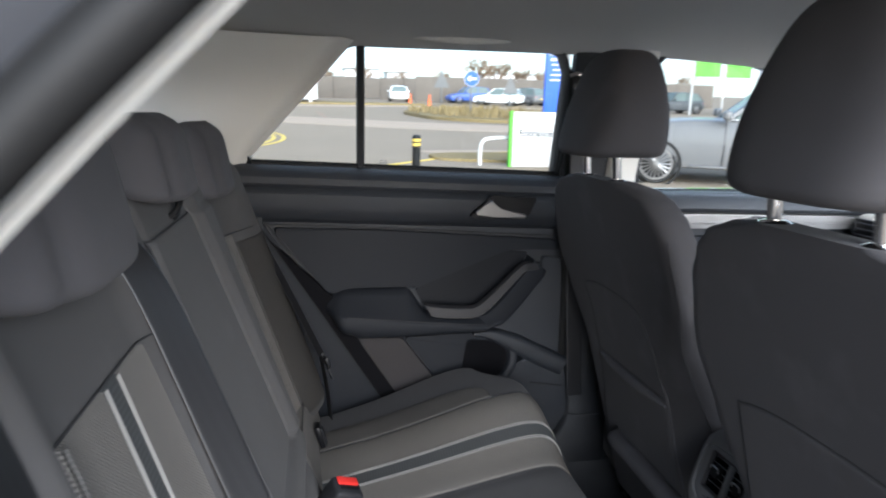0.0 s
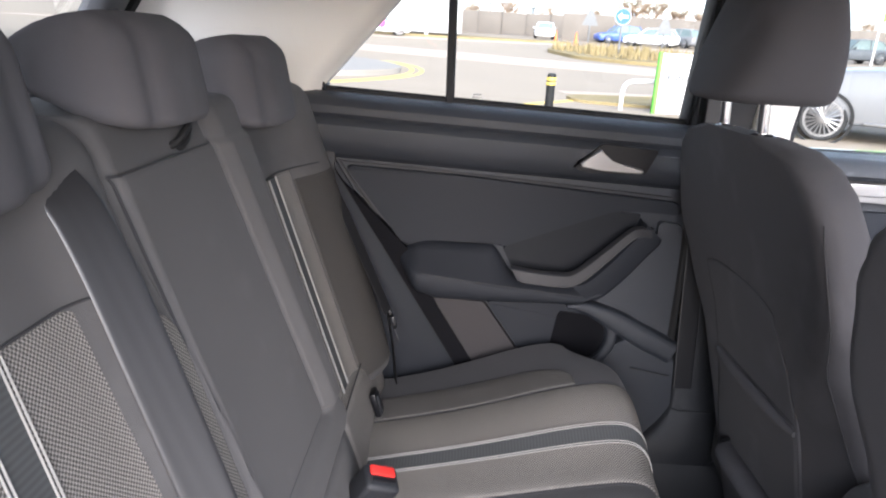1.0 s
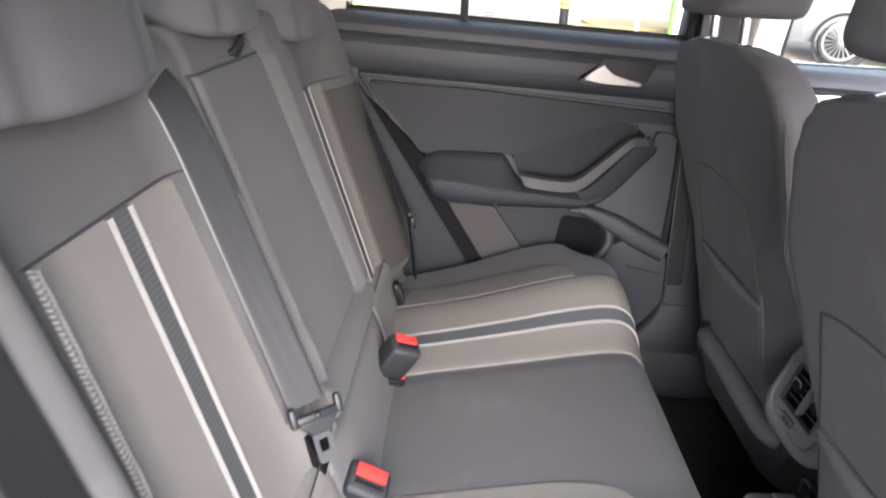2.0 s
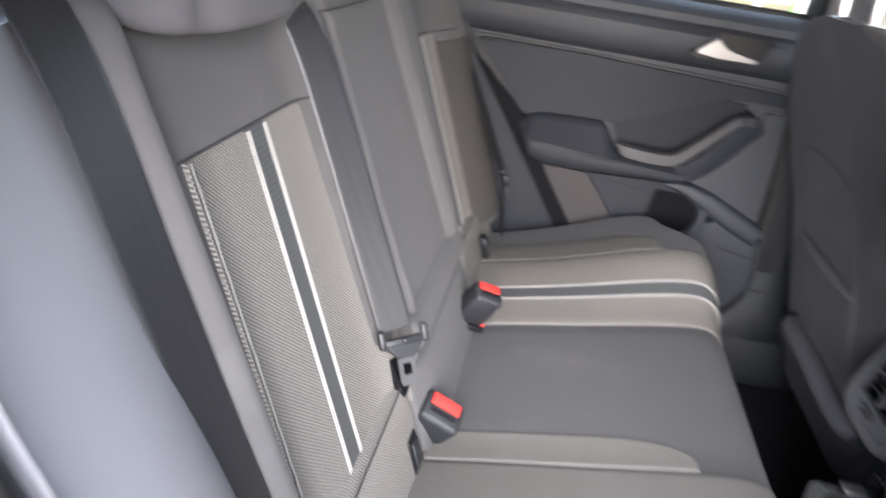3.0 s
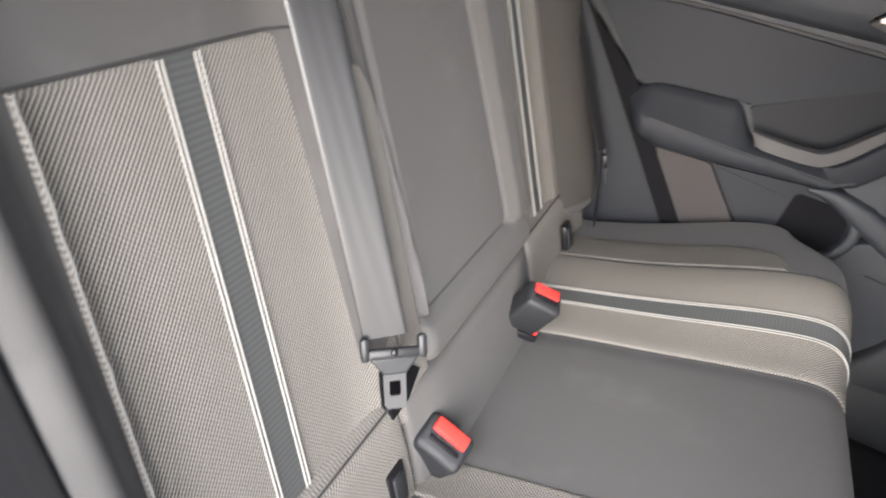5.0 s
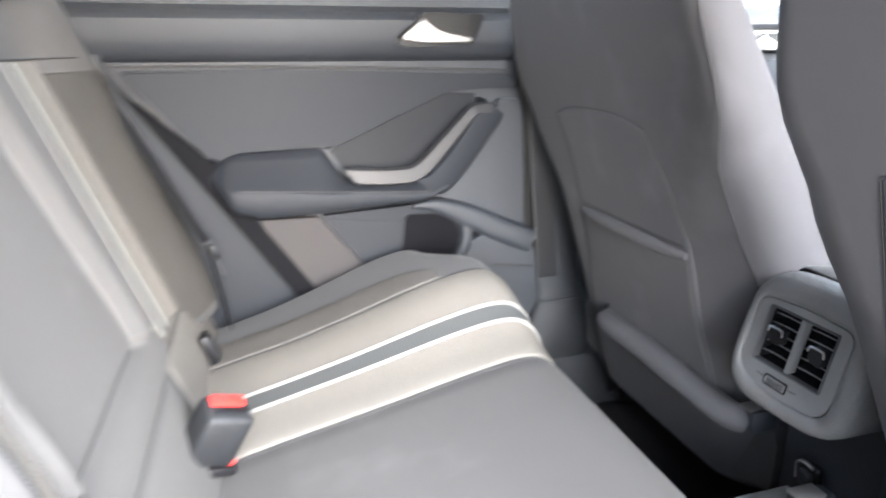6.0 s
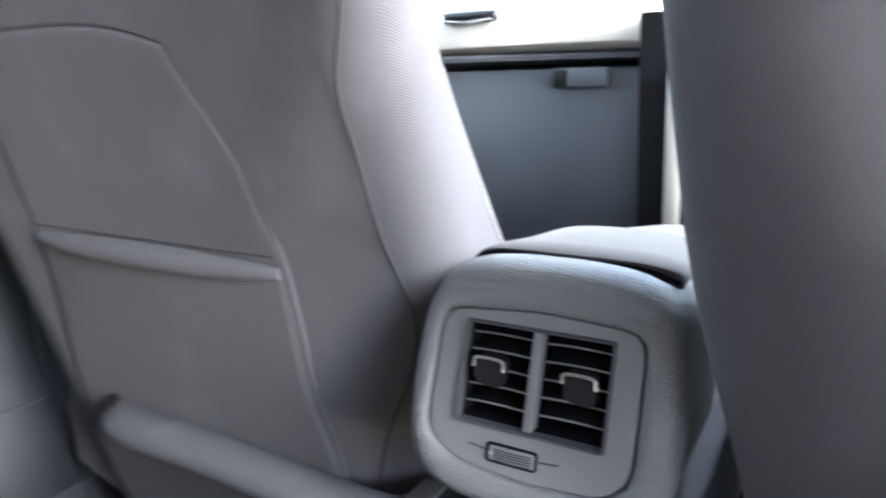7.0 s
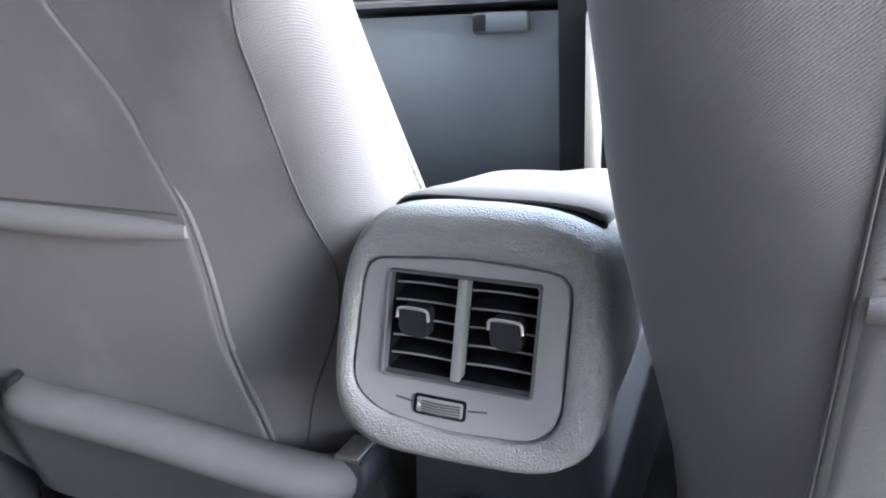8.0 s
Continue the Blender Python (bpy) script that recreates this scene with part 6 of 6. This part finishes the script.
post_sign(7.45, 32.2, 1.78, 0.345, "arrow", "blue round arrow sign on a steel post")
post_sign(6.7, 36.0, 1.75, 0.42, "tri", "steel post with the grey back of a sign")
post_sign(9.9, 34.0, 1.55, 0.40, "tri", "steel post with the grey back of a sign")
for x, y in ((7.9, 57.0), (8.7, 52.0)):
    cn = thing("traffic_cone", (x, y, 0), "orange traffic cone by the far road", "traffic cone", "traffic cones")
    obj("cone", *lathe([(0.0, 0), (0.22, 0), (0.22, 0.04), (0.15, 0.05), (0.04, 0.85), (0.0, 0.86)], (x, y, 0), "z", 14), M_ORANGE, cn)

tot = thing("totem_sign", (8.2, 22.5, 0), "tall blue totem sign with white lines of writing", "sign")
tb = obj("board", *rbox((8.25, 22.5, 1.55), (0.80, 0.16, 3.1), 0.02), M_BLUE, tot)
for k, w in enumerate((0.5, 0.36, 0.56, 0.5, 0.42, 0.3, 0.46, 0.5)):
    obj("writing_bar", *rbox((8.25, 22.41, 2.85 - 0.17 * k), (w, 0.01, 0.09 if k in (2, 3) else 0.05), 0), M_WPAINT, tb)
obj("post", *rbox((8.60, 22.35, 1.5), (0.12, 0.12, 3.2), 0.01), M_STEEL, tot)

for k, (x, y, m, lab) in enumerate(((24.6, 42, M_GREEN, "green"), (27.2, 42.5, M_GREEN, "green"), (30.0, 43, M_GREYB, "grey"))):
    t = thing("banner_flag", (x, y, 0), lab + " rectangular banner on a white pole", "flag", "banner flags")
    obj("pole", *tube([(x, y, 0), (x, y, 5.6)], 0.06, 10), M_WPAINT, t)
    cl = obj("cloth", *solid([[(x + 0.1 + 1.9 * u, y + 0.12 * math.sin(u * 7 + k), 2.50 + 2.75 * v) for u in span(0, 1, 10)] for v in span(0, 1, 6)], (0, 0.01, 0)), m, t)
    for q, w in enumerate((1.0, 0.7, 0.85)):
        obj("writing_bar", *rbox((x + 1.0, y - 0.14, 4.5 - 0.3 * q), (w, 0.01, 0.10), 0), M_WPAINT, cl)


# ---- parked cars ----
def car(at, turn, col, label, group="parked cars", h=1.5, length=4.2, fine=False):
    t = thing("parked_car", at, label, "car", group)
    m = Matrix.Translation(at) @ pose(0, 0, 0, 0, 0, turn)
    def put(vf):
        return [m @ Vector(v) for v in vf[0]], vf[1]
    L, W, belt_h = length / 2, 0.90, h * 0.60
    P = paint(*col)
    cab = 0.16 if fine else 0.0  # the long bonnet sets the cabin back
    tyre = 0.86 if fine else 1.0
    # body: cross-sections from nose to tail
    secs = []
    for x, zl, zt, w in ((1.0, 0.38, 0.60, 0.62), (0.97, 0.28, 0.70, 0.76), (0.90, 0.22, 0.80, 0.85), (0.75, 0.20, 0.90, 0.90), (0.50, 0.20, 0.98, 0.91), (0.36, 0.20, 1.0, 0.91), (0.0, 0.20, 1.0, 0.92), (-0.5, 0.20, 1.02, 0.92), (-0.8, 0.22, 1.04, 0.90), (-0.95, 0.28, 1.02, 0.84), (-1.0, 0.40, 0.95, 0.74)):
        zt = 0.30 + (zt - 0.30) / 0.70 * (belt_h - 0.30)
        k = zt - zl
        secs.append([(x * L, y, z) for y, z in soft([(-w * 0.94, zl), (-w, zl + k * 0.30), (-w * 1.0, zl + k * 0.62), (-w * 0.95, zl + k * 0.92), (-w * 0.86, zt), (w * 0.86, zt), (w * 0.95, zl + k * 0.92), (w, zl + k * 0.62), (w, zl + k * 0.30), (w * 0.94, zl)], 1)])
    b = obj("body", *put(loft(secs)), P, t, smooth=50)
    # glasshouse
    gs = []
    for x, zt, w in ((0.40 - cab, belt_h + 0.01, 0.76), (0.20 - cab, h * 0.86, 0.66), (0.08 - cab, h * 0.965, 0.62), (-0.3, h * 0.985, 0.61), (-0.70, h * 0.95, 0.60), (-0.80, h * 0.88, 0.62), (-0.95, belt_h + 0.02, 0.72)):
        gs.append([(x * L, -0.80, belt_h - 0.04), (x * L, -w, zt - 0.02), (x * L, -w * 0.9, zt), (x * L, w * 0.9, zt), (x * L, w, zt - 0.02), (x * L, 0.80, belt_h - 0.04)])
    obj("glasshouse", *put(loft(gs)), M_TINT, t, "dark tinted glass")
    rf = [[(x * L, y * w, z + 0.012 - 0.03 * abs(y) ** 4) for y in span(-1.03, 1.03, 9)] for x, z, w in ((0.09 - cab, h * 0.96, 0.62), (-0.3, h * 0.985, 0.615), (-0.72, h * 0.945, 0.605))]
    obj("roof", *put(solid(rf, (0, 0, -0.02))), P, t)
    for sy in (-1, 1):
        for x0, z0, x1, z1, r in ((0.40 - cab, belt_h, 0.09 - cab, h * 0.96, 0.035), (-0.28 - cab * 0.7, belt_h, -0.30 - cab * 0.7, h * 0.97, 0.035), (-0.92, belt_h, -0.73, h * 0.94, 0.05)):
            obj("window_pillar", *put(tube([(x0 * L, sy * 0.80, z0 - 0.02), ((x0 + x1) / 2 * L, sy * 0.735, (z0 + z1) / 2), (x1 * L, sy * 0.625, z1)], r, 6)), P, t)
        for x in (0.62, -0.62):
            c = (x * L, sy * 0.80, 0.335 * tyre)
            w_ = obj("wheel", *put(lathe([(0.0, -0.10), (0.24, -0.10), (0.31 * tyre, -0.105), (0.335 * tyre, -0.08), (0.335 * tyre, 0.08), (0.31 * tyre, 0.105), (0.24, 0.10), (0.0, 0.06)], c, "y", 26)), M_TYRE, t, "black tyre")
            rim = [lathe([(0.205, -0.02), (0.235, -0.02), (0.235, 0.004), (0.205, 0.004)], (c[0], c[1] + sy * 0.104, c[2]), "y", 26)]
            rim.append(lathe([(0.0, -0.02), (0.05, -0.02), (0.045, 0.006 * sy), (0.0, 0.008 * sy)], (c[0], c[1] + sy * 0.108, c[2]), "y", 14))
            for k in range(20 if fine else 8):
                a = 2 * math.pi * k / (20 if fine else 8)
                rim.append(tube([(c[0] + 0.04 * math.cos(a), c[1] + sy * 0.108, c[2] + 0.04 * math.sin(a)), (c[0] + 0.215 * math.cos(a), c[1] + sy * 0.108, c[2] + 0.215 * math.sin(a))], 0.010 if fine else 0.018, 5))
            obj("rim", *put(join(*rim)), M_SILV, w_, "silver multi-spoke rim")
            obj("wheel_arch", *put(lathe([(0.37 * tyre, -0.02), (0.41 * tyre, -0.02), (0.41 * tyre, 0.02), (0.37 * tyre, 0.02)], (c[0], sy * 0.905, c[2]), "y", 26)), M_RUBBER, t)
        obj("mirror", *put(rbox(((0.30 - cab * 0.35) * L, sy * 0.98, belt_h + 0.07), (0.12, 0.20, 0.13), 0.04, None, 3)), P, t)
        obj("rear_lamp", *put(rbox((-0.965 * L, sy * 0.66, belt_h * 0.80), (0.08, 0.26, 0.16), 0.03)), M_LAMP, t)
        obj("headlamp", *put(rbox((0.93 * L, sy * 0.66, belt_h * 0.72), (0.10, 0.26, 0.12), 0.03)), M_SILV, t)
        obj("sill_strip", *put(rbox((0, sy * 0.90, 0.27), (L * 0.85, 0.03, 0.035), 0.008)), M_SILV if fine else M_RUBBER, t)
        if fine:
            for x in (-0.17, -0.58):
                obj("door_handle", *put(rbox((x * L, sy * 0.925, belt_h * 0.84), (0.20, 0.03, 0.035), 0.010)), M_SILV, t, "chrome door handle")
            for x in (0.24, -0.24, -0.62):
                obj("door_gap", *put(tube([(x * L, sy * 0.868, belt_h - 0.01), (x * L, sy * 0.918, belt_h * 0.62), (x * L, sy * 0.915, 0.30)], 0.006, 5)), M_RUBBER, t)
            obj("window_trim", *put(tube([(0.23 * L, sy * 0.80, belt_h + 0.005), (-0.9 * L, sy * 0.80, belt_h + 0.02)], 0.012, 6)), M_SILV, t, "chrome window line")
            obj("roof_rail", *put(tube(bent([(0.04 * L, sy * 0.55, h * 0.985), (-0.1 * L, sy * 0.555, h * 1.01), (-0.6 * L, sy * 0.55, h * 1.0), (-0.7 * L, sy * 0.54, h * 0.965)]), 0.016, 8)), M_SILV, t)
    obj("plate", *put(rbox((-1.0 * L, 0, 0.62), (0.02, 0.5, 0.11), 0.004)), M_YEL, t, "plain yellow plate")
    return t


SILVER, WHITE, BLUE, DARK, ORANGE = ("silver", (0.13, 0.13, 0.132)), ("white", (0.78, 0.78, 0.77)), ("blue", (0.05, 0.09, 0.30)), ("dark", (0.06, 0.065, 0.07)), ("orange", (0.60, 0.16, 0.03))
car((6.58, 8.55, 0), 152, SILVER, "silver estate car with chrome trim parked nose to tail", h=1.56, length=4.7, fine=True)
car((8.0, 66.0, 0), 85, WHITE, "white hatchback leaving along the far road", h=1.5)
car((15.6, 57.5, 0), 150, WHITE, "white hatchback parked by the wall", h=1.5)
car((14.2, 63.0, 0), 190, BLUE, "dark blue car parked by the wall", h=1.6)
car((19.0, 61.0, 0), 120, SILVER, "silver car parked in the far row", h=1.6)
car((21.5, 62.0, 0), 110, DARK, "dark car parked in the far row", h=1.5)
car((24.0, 60.0, 0), 110, WHITE, "white car parked in the far row", h=1.5)
car((29.5, 41.0, 0), 200, ORANGE, "orange car parked behind the banners", h=1.45)
car((25.0, 45.0, 0), 190, DARK, "dark car parked behind the banners", h=1.5)
car((33.0, 46.0, 0), 185, WHITE, "white van-like car parked behind the banners", h=1.8)
wc = car((-5.2, 47.0, 0), 10, WHITE, "white car with a magenta disc on its door", h=1.5)
obj("door_disc", *lathe([(0.0, 0.0), (0.28, 0.0), (0.28, 0.01), (0.0, 0.01)], (-4.9, 46.06, 0.75), "y", 20), M_PINK, wc, "magenta disc")

# the car park rises gently away from the car
RISE = Matrix.Rotation(radians(2.25), 4, "X")
for ob in [o for o in scene.objects if o not in INSIDE and o.parent is None]:
    ob.location = RISE @ ob.location
    ob.rotation_euler = RISE.to_euler()
